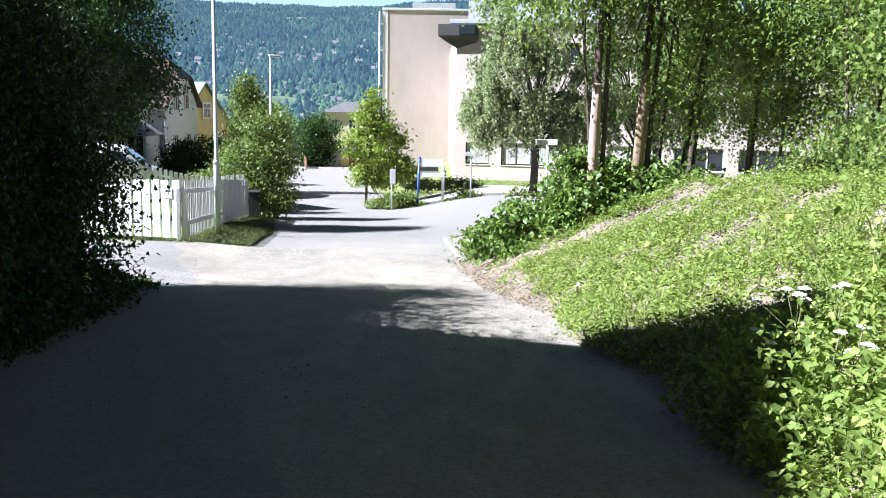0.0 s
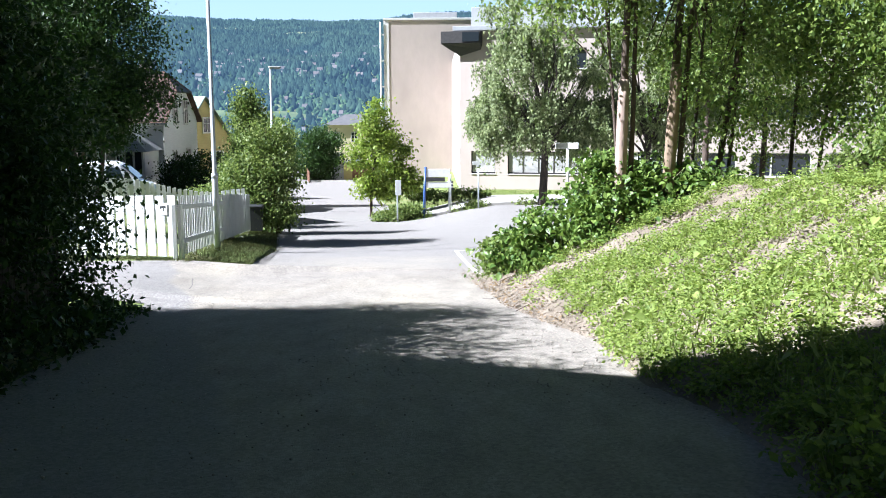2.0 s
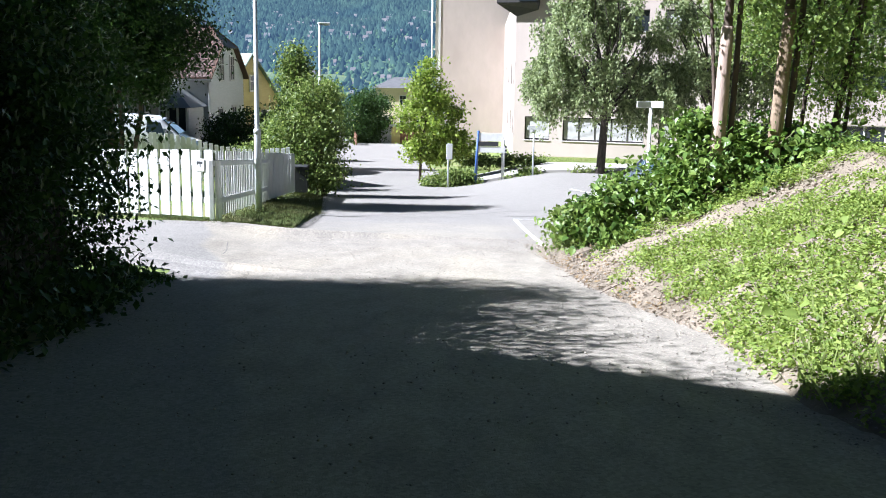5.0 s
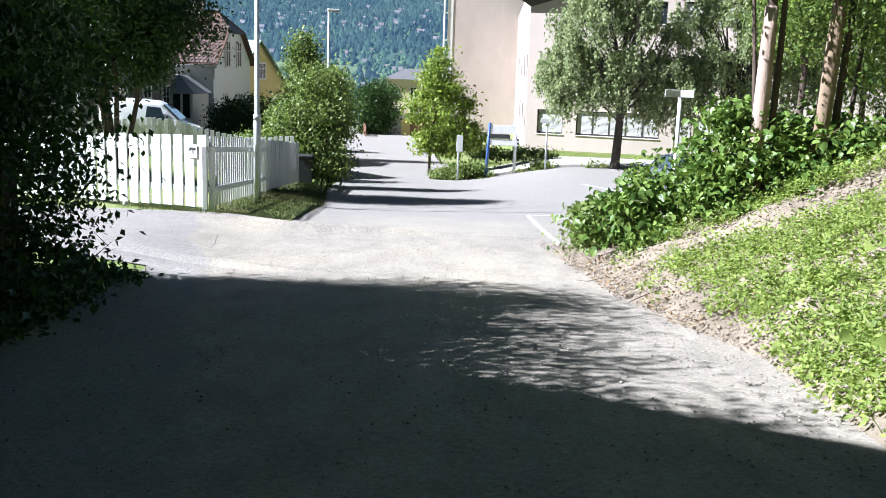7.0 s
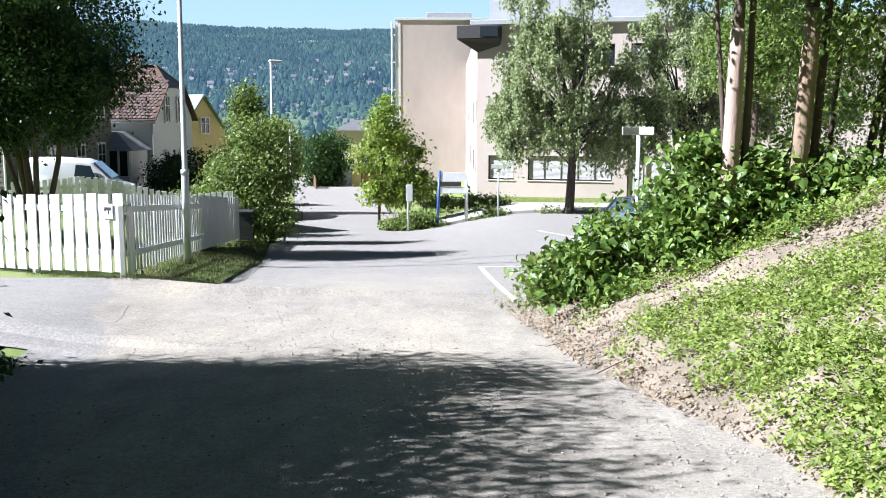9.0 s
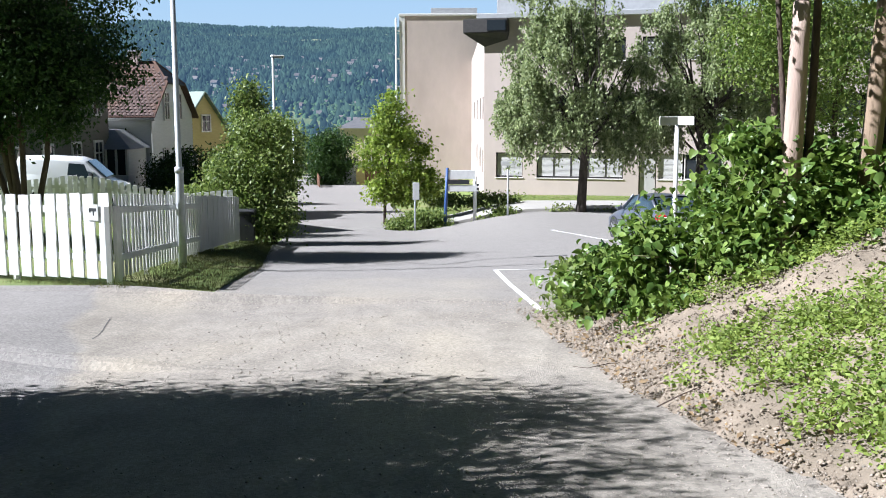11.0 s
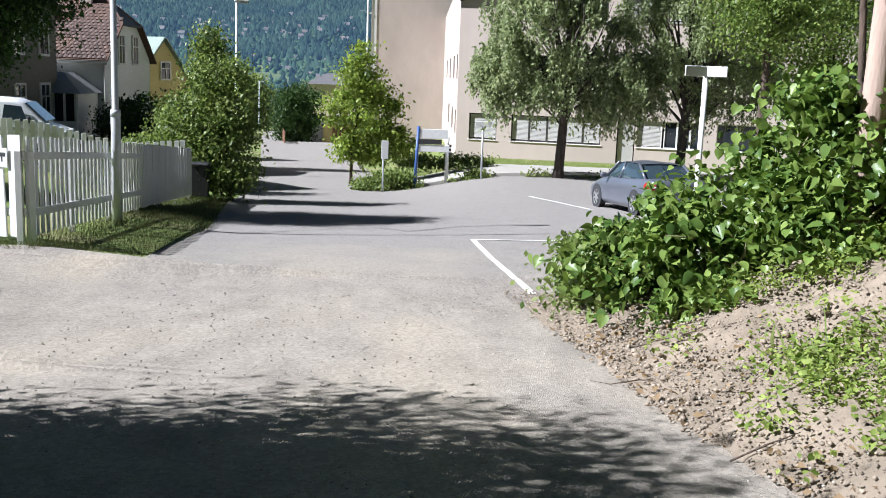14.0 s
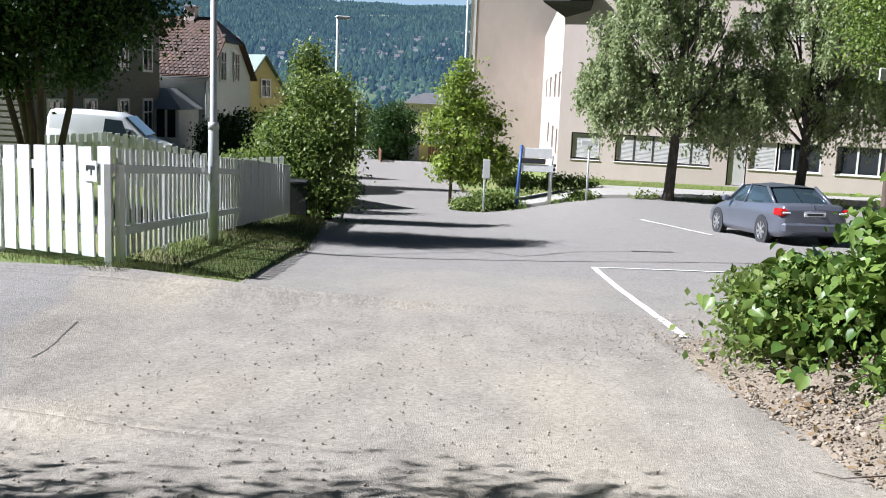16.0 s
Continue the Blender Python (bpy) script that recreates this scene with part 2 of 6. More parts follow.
def leaf_mesh(name, pts, sizes, material, parent=None, shape=LEAF4, droop=0.3, upright=False, label="", seed=1, spread=0.9):
    """One mesh of many small leaves at the points, each turned at random."""
    r = np.random.default_rng(seed)
    T, faces = shape
    n, k = len(pts), len(T)
    yaw = r.uniform(0, 2 * np.pi, n)
    pitch = r.normal(0, 0.25, n) if upright else r.normal(-droop, spread, n)
    roll = r.normal(0, 0.15 if upright else 0.6, n)
    cy, sy, cp, sp, cr, sr = np.cos(yaw), np.sin(yaw), np.cos(pitch), np.sin(pitch), np.cos(roll), np.sin(roll)
    v = T[None] * np.asarray(sizes)[:, None, None]
    x, y, z = v[..., 0], v[..., 1], v[..., 2]
    x, z = x * cr[:, None] + z * sr[:, None], -x * sr[:, None] + z * cr[:, None]
    y, z = y * cp[:, None] - z * sp[:, None], y * sp[:, None] + z * cp[:, None]
    x, y = x * cy[:, None] - y * sy[:, None], x * sy[:, None] + y * cy[:, None]
    V = (np.stack([x, y, z], -1) + np.asarray(pts)[:, None]).reshape(-1, 3)
    F = (np.array(faces)[None] + (np.arange(n) * k)[:, None, None]).reshape(-1, 3)
    me = bpy.data.meshes.new(name)
    me.vertices.add(len(V))
    me.vertices.foreach_set("co", V.astype(np.float32).ravel())
    me.loops.add(F.size)
    me.loops.foreach_set("vertex_index", F.astype(np.int32).ravel())
    me.polygons.add(len(F))
    me.polygons.foreach_set("loop_start", (np.arange(len(F)) * 3).astype(np.int32))
    me.polygons.foreach_set("loop_total", np.full(len(F), 3, np.int32))
    me.update(calc_edges=True)
    me.materials.append(material)
    ob = new(name, me)
    if parent:
        ob.parent = parent
    if label:
        ob["label"] = label
    return ob


def clumps(blobs, seed, per=60, clump=0.3, shell=0.55):
    """Leaf places in clumps that fill ellipsoids (centre, radii, number of clumps), thicker to the outside."""
    r = np.random.default_rng(seed)
    out = []
    for c, rad, m in blobs:
        d = r.normal(size=(m, 3))
        d /= np.linalg.norm(d, axis=1)[:, None]
        q = np.array(c) + d * np.array(rad) * (r.uniform(0, 1, (m, 1)) ** (1 - shell))
        p = q[:, None] + r.normal(size=(m, per, 3)) * clump * np.array((1, 1, 0.6)) * r.uniform(0.6, 1.4, (m, 1, 1))
        out.append(p.reshape(-1, 3))
    return np.concatenate(out)


# ---- the lie of the land ----
RY = (-60, 12, 17.4, 24, 28, 36.6, 47, 60, 80, 110, 200, 400, 900, 5000)
RZ = (6.1, -1.22, -1.65, -2.2, -2.55, -3.3, -4.0, -4.6, -5.35, -6.3, -9.6, -18.0, -50.0, -60.0)


def step(a, b, x):
    t = np.clip((x - a) / (b - a), 0, 1)
    return t * t * (3 - 2 * t)


def left_edge(y):
    return np.interp(y, (-60, 18, 24, 35, 47, 66, 400), (-4.1, -4.1, -4.4, -6.2, -7.4, -10.6, -66))


def road_z(x, y):
    x, y = np.asarray(x, float), np.asarray(y, float)
    return np.interp(y, RY, RZ) + step(-2, 4, x) * np.interp(y, (20, 32, 47, 60, 110, 300), (0, 0.25, 0.8, 1.1, 1.4, 1.4)) + step(-0.8, 0.9, left_edge(y) - x) * 0.2 + step(2.0, 6.0, left_edge(y) - x) * np.interp(y, (14, 22, 36, 50, 80), (0, 0.1, 1.1, 1.6, 2.0)) * (1 - step(100, 200, y))


EDGE_Y, EDGE_X = (-60, 1.9, 3.7, 4.8, 7.5, 9.6, 10.9, 12.7, 14.9, 16.9), (2.4, 2.35, 2.34, 2.08, 2.05, 1.62, 1.4, 1.28, 0.95, 0.85)


def mound_z(x, y):
    """The bank beside the road: how far it stands above the road's slope."""
    x, y = np.asarray(x, float), np.asarray(y, float)
    d = np.maximum(x - np.interp(y, EDGE_Y, EDGE_X), 0)
    h = np.minimum(0.45 * d, 1.7 - 0.03 * (d - 3.8))
    return h * (1 - step(12.8, 17.2, y + 0.1 * d)) - 0.02 * (d <= 0)


def land_z(x, y):
    return float(road_z(x, y) + mound_z(x, y))


def sheet(name, xs, ys, fn, material, smooth=True):
    X, Y = np.meshgrid(xs, ys)
    Z = fn(X, Y)
    V = np.stack([X, Y, Z], -1).reshape(-1, 3)
    nx = len(xs)
    F = [(j * nx + i, j * nx + i + 1, (j + 1) * nx + i + 1, (j + 1) * nx + i) for j in range(len(ys) - 1) for i in range(nx - 1)]
    return mesh_ob(name, V, F, material, smooth=smooth)


def rough_noise(X, Y, s, a):
    out = np.zeros(np.shape(X))
    for i in np.ndindex(out.shape):
        out[i] = noise.noise((X[i] * s, Y[i] * s, 3.3)) * a
    return out


# ground: one sheet to the horizon, a little below the road
gx = np.concatenate([np.linspace(-2500, -60, 14), np.linspace(-45, 45, 61), np.linspace(60, 2500, 14)])
gy = np.concatenate([np.linspace(-400, -30, 8), np.linspace(-20, 120, 100), np.linspace(140, 3500, 40)])
ground = sheet("ground", gx, gy, lambda X, Y: road_z(X, Y) - 0.06, M_GRASS)
tagged(ground, "sloping grass ground that runs down into the valley", "ground", kind="structure")

# road and car park: one surface with a curved outline
def road_right(y):
    return float(np.interp(y, (-60, 1.9, 7.5, 12.7, 16.5, 17.6, 18.5, 46.5, 47.5, 50, 400), (3.2, 3.2, 2.9, 2.2, 2.2, 8, 32, 32, -1.5, -1.4, -50)))


def road_left(y):
    return float(np.interp(y, (-60, 3, 7, 11.3, 12.0, 12.6, 17.2, 17.6, 18.2, 24, 35, 47, 66, 400), (-3.0, -3.0, -3.3, -3.9, -9, -30, -30, -9, -3.75, -4.1, -5.9, -7.0, -10.0, -64)))


V, F = [], []
ys = np.concatenate([np.linspace(-60, -6, 10), np.linspace(-5, 60, 300), np.linspace(61, 400, 60)])
nc = 60
for y in ys:
    a, b = road_left(y), road_right(y)
    for k in range(nc + 1):
        x = a + (b - a) * k / nc
        wob = 0.006 * noise.noise((x * 1.7, y * 1.7, 0)) + 0.02 * noise.noise((x * 0.35, y * 0.35, 4))
        V.append((x, y, float(road_z(x, y)) + wob * (1 if y < 60 else 0)))
for j in range(len(ys) - 1):
    for k in range(nc):
        q = j * (nc + 1) + k
        F.append((q, q + 1, q + nc + 2, q + nc + 1))
road = mesh_ob("road", V, F, M_ROAD, smooth=True)
tagged(road, "sloping road, dusty gravel above and worn grey asphalt below", "road", kind="structure")

# the bank
bank = sheet("bank", np.concatenate([np.linspace(0.7, 8, 90), np.linspace(8.3, 30, 30)]), np.concatenate([np.linspace(-40, -1, 14), np.linspace(-0.7, 18.4, 190)]),
             lambda X, Y: road_z(X, Y) + mound_z(X, Y) - 0.06 * (mound_z(X, Y) < 0.02) + (rough_noise(X, Y, 1.3, 0.16) + rough_noise(X, Y, 4.5, 0.09) + rough_noise(X, Y, 11, 0.04)) * np.clip(mound_z(X, Y) * 4, 0, 1), M_SOIL)
tagged(bank, "overgrown bank of dry earth beside the road", "bank", kind="structure")

# far hill
hx, hy = np.linspace(-2600, 2600, 180), np.linspace(900, 3200, 60)


def hill_z(X, Y):
    t = np.clip((Y - 900) / 1900, 0, 1)
    ridge = 242 + 22 * np.sin(X / 520 + 0.6) + 12 * np.sin(X / 170) - 0.02 * X
    return -52 + (ridge + 52) * (t ** 0.85) + rough_noise(X, Y, 0.006, 16) + rough_noise(X, Y, 0.03, 5)


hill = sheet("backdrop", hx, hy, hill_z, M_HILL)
tagged(hill, "wooded hillside across the valley, hazy and blue-green", "hillside", kind="structure")

# pale fields high on the far slope
M_FIELD = mat("far_field", (0.12, 0.14, 0.075), (0.17, 0.18, 0.1), scale=0.02, rough=1.0, spec=0.0)
# the fields glow with the same painted haze
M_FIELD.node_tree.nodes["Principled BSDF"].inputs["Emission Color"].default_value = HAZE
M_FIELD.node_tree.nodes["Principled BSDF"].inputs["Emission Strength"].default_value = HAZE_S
FIELDS = ((-670, 2400, 85, 55), (-495, 2390, 70, 45), (-150, 2430, 55, 45), (-800, 2260, 90, 35), (-320, 2180, 60, 28))
for cx, cy, rx, ry in FIELDS:
    X, Y = np.meshgrid(np.linspace(-1, 1, 15), np.linspace(-1, 1, 13))
    k = np.sqrt(1 - 0.5 * Y ** 2) * (1 + 0.12 * np.sin(5 * Y + cx))
    X, Y = cx + X * k * rx, cy + Y * np.sqrt(1 - 0.5 * X ** 2) * ry
    V = np.stack([X, Y, hill_z(X, Y) + 5], -1).reshape(-1, 3)
    F = [(j * 15 + i, j * 15 + i + 1, (j + 1) * 15 + i + 1, (j + 1) * 15 + i) for j in range(12) for i in range(14)]
    tagged(mesh_ob("backdrop", V, F, M_FIELD, smooth=True), "pale hay field between the woods on the far slope", "field", kind="structure")

# pale summer sky behind the hill
M_SKY = bpy.data.materials.new("far_sky")
M_SKY.use_nodes = True
N, L = M_SKY.node_tree.nodes, M_SKY.node_tree.links
N.remove(N["Principled BSDF"])
em = N.new("ShaderNodeEmission")
geo = N.new("ShaderNodeNewGeometry")
sep = N.new("ShaderNodeSeparateXYZ")
mr = N.new("ShaderNodeMapRange")
mr.inputs["From Min"].default_value, mr.inputs["From Max"].default_value = 150, 1100
rp = N.new("ShaderNodeValToRGB")
rp.color_ramp.elements[0].color, rp.color_ramp.elements[1].color = (0.21, 0.27, 0.31, 1), (0.1, 0.19, 0.31, 1)
L.new(geo.outputs["Position"], sep.inputs[0])
L.new(sep.outputs["Z"], mr.inputs["Value"])
L.new(mr.outputs[0], rp.inputs["Fac"])
L.new(rp.outputs[0], em.inputs["Color"])
L.new(em.outputs[0], N["Material Output"].inputs["Surface"])
V, F = [], []
for i in range(25):
    a = radians(-60 + 5 * i)
    for z in (-80, 400, 1200):
        V.append((3600 * math.sin(a), 3600 * math.cos(a), z))
for i in range(24):
    for k in range(2):
        F.append((i * 3 + k, i * 3 + k + 1, i * 3 + k + 4, i * 3 + k + 3))
tagged(mesh_ob("backdrop", V, F, M_SKY, smooth=True), "pale blue summer sky above the far ridge", "sky", kind="structure")

# pavement with kerb beyond the car park
V, F = [], []
for i, x in enumerate(np.linspace(-1.2, 32, 60)):
    y0 = 46.9 + 0.15 * math.sin(x * 0.4) if x > 0 else 46.9 + 1.2 * (x / 1.2) ** 2
    z0, z1, z2 = float(road_z(x, y0 - 0.2)), float(road_z(x, y0)), float(road_z(x, y0 + 6.2))
    V += [(x, y0 - 0.02, z0 - 0.1), (x, y0, z1 + 0.12), (x, y0 + 0.14, z1 + 0.13), (x, y0 + 6.2, z2 + 0.1), (x, y0 + 6.3, z2 - 0.1)]
for i in range(59):
    for k in range(4):
        F.append((i * 5 + k, i * 5 + 5 + k, i * 5 + 6 + k, i * 5 + 1 + k))
M_PAVE = mat("pale_paving", (0.36, 0.34, 0.31), (0.3, 0.285, 0.26), scale=2, rough=0.9, bump=0.3, bscale=40, c=(0.34, 0.32, 0.28))
tagged(mesh_ob("pavement", V, F, M_PAVE), "pale paved footpath with a low kerb before the lawn", "pavement", kind="structure")

M_LINE = mat("road_paint", (0.75, 0.74, 0.7), (0.55, 0.54, 0.5), scale=9, rough=0.7)
M_CRACK = mat("crack_tar", (0.09, 0.085, 0.08), (0.14, 0.135, 0.125), scale=12, rough=0.85)


def ribbon(name, pts, width, material, label, lift=0.012, wob=0.0):
    V, F = [], []
    dense = []
    for (x0, y0), (x1, y1) in zip(pts[:-1], pts[1:]):
        n = max(2, int(math.hypot(x1 - x0, y1 - y0) / 0.25))
        dense += [(x0 + (x1 - x0) * i / n, y0 + (y1 - y0) * i / n) for i in range(n)]
    dense.append(pts[-1])
    for i, (x, y) in enumerate(dense):
        a, b = dense[max(i - 1, 0)], dense[min(i + 1, len(dense) - 1)]
        d = Vector((b[0] - a[0], b[1] - a[1], 0)).normalized()
        nn = Vector((-d.y, d.x, 0))
        w = width * (1 + wob * noise.noise((x * 3, y * 3, 1)))
        c = Vector((x, y, 0)) + nn * wob * 0.12 * noise.noise((x * 1.1, y * 1.1, 5))
        for s in (-0.5, 0.5):
            p = c + nn * s * w
            V.append((p.x, p.y, float(road_z(p.x, p.y)) + lift + 0.02 * noise.noise((p.x * 0.35, p.y * 0.35, 4)) + 0.006 * noise.noise((p.x * 1.7, p.y * 1.7, 0))))
    for i in range(len(dense) - 1):
        F.append((2 * i, 2 * i + 1, 2 * i + 3, 2 * i + 2))
    return tagged(mesh_ob(name, V, F, material), label, "road marking", kind="structure")


ribbon("road_marking", [(0.92, 23.3), (1.0, 21.5), (1.24, 16.4)], 0.1, M_LINE, "worn white painted line of a parking bay")
ribbon("road_marking", [(0.95, 23.3), (6.5, 23.25)], 0.09, M_LINE, "thin white painted line across the car park")
ribbon("road_marking", [(3.5, 37.2), (4.75, 32.6)], 0.13, M_LINE, "white painted line beside the parked car")
ribbon("road_marking", [(9.5, 36.8), (10.8, 31.5)], 0.13, M_LINE, "white painted line of a parking bay")
ribbon("asphalt_joint", [(-4.1, 22.9), (-2.6, 24.4), (-1.1, 25.9), (-0.3, 25.1), (0.9, 26.6), (2.0, 27.0)], 0.045, M_CRACK, "thin dark crack across the worn asphalt", wob=0.8)
ribbon("asphalt_joint", [(2.0, 27.05), (2.85, 27.1)], 0.16, M_CRACK, "dark tar patch at the crack's end")
ribbon("asphalt_joint", [(-3.85, 13.5), (-4.1, 14.85)], 0.012, M_CRACK, "dark seam where the driveway asphalt begins", lift=0.006, wob=0.8)


# ---- things: vehicles ----
def loft(name, stations, material, parent=None, label=""):
    """A body skinned over mirrored half sections along y."""
    V, F = [], []
    k = len(stations[0][1])
    for y, half in stations:
        V += [(x, y, z) for x, z in half] + [(-x, y, z) for x, z in reversed(half)]
    n = 2 * k
    for i in range(len(stations) - 1):
        for j in range(n):
            F.append((i * n + j, i * n + (j + 1) % n, (i + 1) * n + (j + 1) % n, (i + 1) * n + j))
    F.append(tuple(reversed(range(n))))
    F.append(tuple((len(stations) - 1) * n + j for j in range(n)))
    ob = mesh_ob(name, V, F, material, parent, label, smooth=True)
    md = ob.modifiers.new("edge", "BEVEL")
    md.width, md.segments, md.limit_method, md.angle_limit = 0.03, 2, "ANGLE", radians(35)
    return ob


def wheel(x, y, r, w, parent, mrim, mtyre):
    bm = bmesh.new()
    bmesh.ops.create_cone(bm, cap_ends=True, segments=28, radius1=r, radius2=r, depth=w, matrix=pose(0, 0, 0, 0, 90, 0))
    bmesh.ops.bevel(bm, geom=[e for e in bm.edges if abs(e.verts[0].co.x - e.verts[1].co.x) < 1e-4], offset=0.03, segments=2, affect="EDGES")
    t = part("tyre", bm, mtyre, parent)
    t.location = (x, y, r)
    s = 1 if x > 0 else -1
    bm = bmesh.new()
    bmesh.ops.create_cone(bm, cap_ends=True, segments=24, radius1=r * 0.16, radius2=r * 0.13, depth=0.04, matrix=pose(s * (w / 2 + 0.01), 0, 0, 0, 90, 0))
    for k in range(7):
        m = pose(s * (w / 2 + 0.005), 0, 0) @ pose(0, 0, 0, 360 / 7 * k) @ pose(0, 0, r * 0.36) @ Matrix.Diagonal((0.03, 0.055, r * 0.62, 1))
        bmesh.ops.create_cube(bm, size=1, matrix=m)
    bmesh.ops.create_cone(bm, cap_ends=False, segments=28, radius1=r * 0.7, radius2=r * 0.66, depth=0.05, matrix=pose(s * (w / 2), 0, 0, 0, 90, 0))
    part("rim", bm, mrim, t, "silver spoked alloy rim")


M_CARPAINT = mat("blue_grey_paint", (0.17, 0.182, 0.22), (0.155, 0.167, 0.205), scale=2, rough=0.28, metal=0.5, spec=0.6)
M_TYRE = mat("tyre_rubber", (0.02, 0.02, 0.02), (0.03, 0.03, 0.03), rough=0.85)
M_RIM = mat("alloy", (0.6, 0.6, 0.6), (0.55, 0.55, 0.55), rough=0.3, metal=0.8)
M_REDLAMP = mat("red_lens", (0.45, 0.012, 0.012), (0.36, 0.01, 0.01), rough=0.15, spec=0.7)
M_CLEARLAMP = mat("clear_lens", (0.75, 0.72, 0.72), (0.7, 0.68, 0.68), rough=0.12, spec=0.7)
M_PLATE = mat("plate_white", (0.8, 0.8, 0.8), (0.78, 0.78, 0.78), rough=0.4)
M_CARGLASS = glass_mat("car_glass", (0.03, 0.045, 0.055), 0.03)
M_VAN = mat("white_van_paint", (0.83, 0.84, 0.85), (0.8, 0.81, 0.82), scale=2, rough=0.25, spec=0.6)


def sedan(m):
    c = thing("car", m, "blue-grey metallic saloon car parked on the asphalt", "car")
    def sec(w, zb, zs, zt, ww):
        return [(0.0, zb), (w * 0.9, zb), (w, zb + 0.12), (w, zs), (w * 0.985, zs + 0.1), (ww, zt), (0.0, zt + 0.02)]
    loft("body", [(-2.28, sec(0.74, 0.34, 0.55, 0.86, 0.66)), (-2.2, sec(0.83, 0.26, 0.62, 0.97, 0.74)), (-1.95, sec(0.87, 0.2, 0.68, 1.0, 0.76)), (-1.45, sec(0.885, 0.18, 0.7, 0.99, 0.79)),
                  (-0.6, sec(0.885, 0.17, 0.7, 0.95, 0.8)), (0.5, sec(0.885, 0.17, 0.68, 0.93, 0.8)), (1.1, sec(0.88, 0.17, 0.66, 0.92, 0.78)), (1.75, sec(0.86, 0.19, 0.6, 0.82, 0.7)), (2.15, sec(0.8, 0.22, 0.52, 0.7, 0.6)), (2.3, sec(0.62, 0.3, 0.46, 0.6, 0.5))], M_CARPAINT, c)
    def top(w0, z0, w1, z1):
        return [(0.0, z0), (w0, z0), (w0 * 0.6 + w1 * 0.4, z0 + (z1 - z0) * 0.5), (w1, z1 - 0.02), (0.0, z1)]
    loft("cabin_glass", [(-1.72, top(0.73, 0.9, 0.7, 0.95)), (-0.98, top(0.77, 0.9, 0.58, 1.38)), (0.0, top(0.79, 0.9, 0.6, 1.42)), (0.45, top(0.79, 0.88, 0.58, 1.38)), (1.2, top(0.72, 0.86, 0.68, 0.91))], M_CARGLASS, c, "dark reflecting car windows")
    loft("roof", [(-1.05, [(0.0, 1.36), (0.5, 1.36), (0.6, 1.355), (0.0, 1.395)]), (-0.5, [(0.0, 1.41), (0.55, 1.4), (0.625, 1.385), (0.0, 1.445)]), (0.1, [(0.0, 1.41), (0.55, 1.4), (0.625, 1.385), (0.0, 1.447)]), (0.5, [(0.0, 1.36), (0.5, 1.36), (0.6, 1.35), (0.0, 1.4)])], M_CARPAINT, c)
    for s in (-1, 1):
        for a, b, ra in (((s * 0.72, -1.7, 0.96), (s * 0.615, -1.0, 1.375), 0.045), ((s * 0.7, 1.18, 0.93), (s * 0.6, 0.46, 1.375), 0.035), ((s * 0.8, -0.1, 0.93), (s * 0.625, -0.1, 1.39), 0.03)):
            tubes("pillar", [([a, b], [ra, ra * 0.9])], M_CARPAINT, c, n=6)
        part("tail_light", boxm(s * 0.73 - 0.15, s * 0.73 + 0.15, -2.275, -1.9, 0.7, 0.9, bevel=0.05), M_REDLAMP, c, "red rear lamp cluster")
        part("reversing_light", boxm(s * 0.7 - 0.11, s * 0.7 + 0.11, -2.29, -2.2, 0.77, 0.83, bevel=0.02), M_CLEARLAMP, c)
        part("wing_mirror", boxm(s * 0.98 - 0.1, s * 0.98 + 0.1, 0.62, 0.76, 0.92, 1.06, bevel=0.04), M_CARPAINT, c)
        for y in (-1.36, 1.4):
            wheel(s * 0.79, y, 0.315, 0.2, c, M_RIM, M_TYRE)
            bm = bmesh.new()
            bmesh.ops.create_cone(bm, cap_ends=True, segments=24, radius1=0.37, radius2=0.37, depth=0.02, matrix=pose(s * 0.888, y, 0.33, 0, 90, 0))
            part("wheel_arch", bm, M_DARK, c, "dark wheel arch")
    part("number_plate", boxm(-0.26, 0.26, -2.3, -2.27, 0.72, 0.82), M_PLATE, c, "white number plate with a dark bar")
    part("plate_bar", boxm(-0.2, 0.2, -2.304, -2.3, 0.745, 0.795), M_DARK, c)
    part("plate_recess", boxm(-0.36, 0.36, -2.275, -2.2, 0.7, 0.87, bevel=0.02), M_DARK, c)
    part("rear_bumper", boxm(-0.8, 0.8, -2.33, -2.1, 0.3, 0.58, bevel=0.07), M_CARPAINT, c)
    return c


sedan(pose(6.25, 32.7, float(road_z(6.25, 32.7)), -3, 0, 10.5))


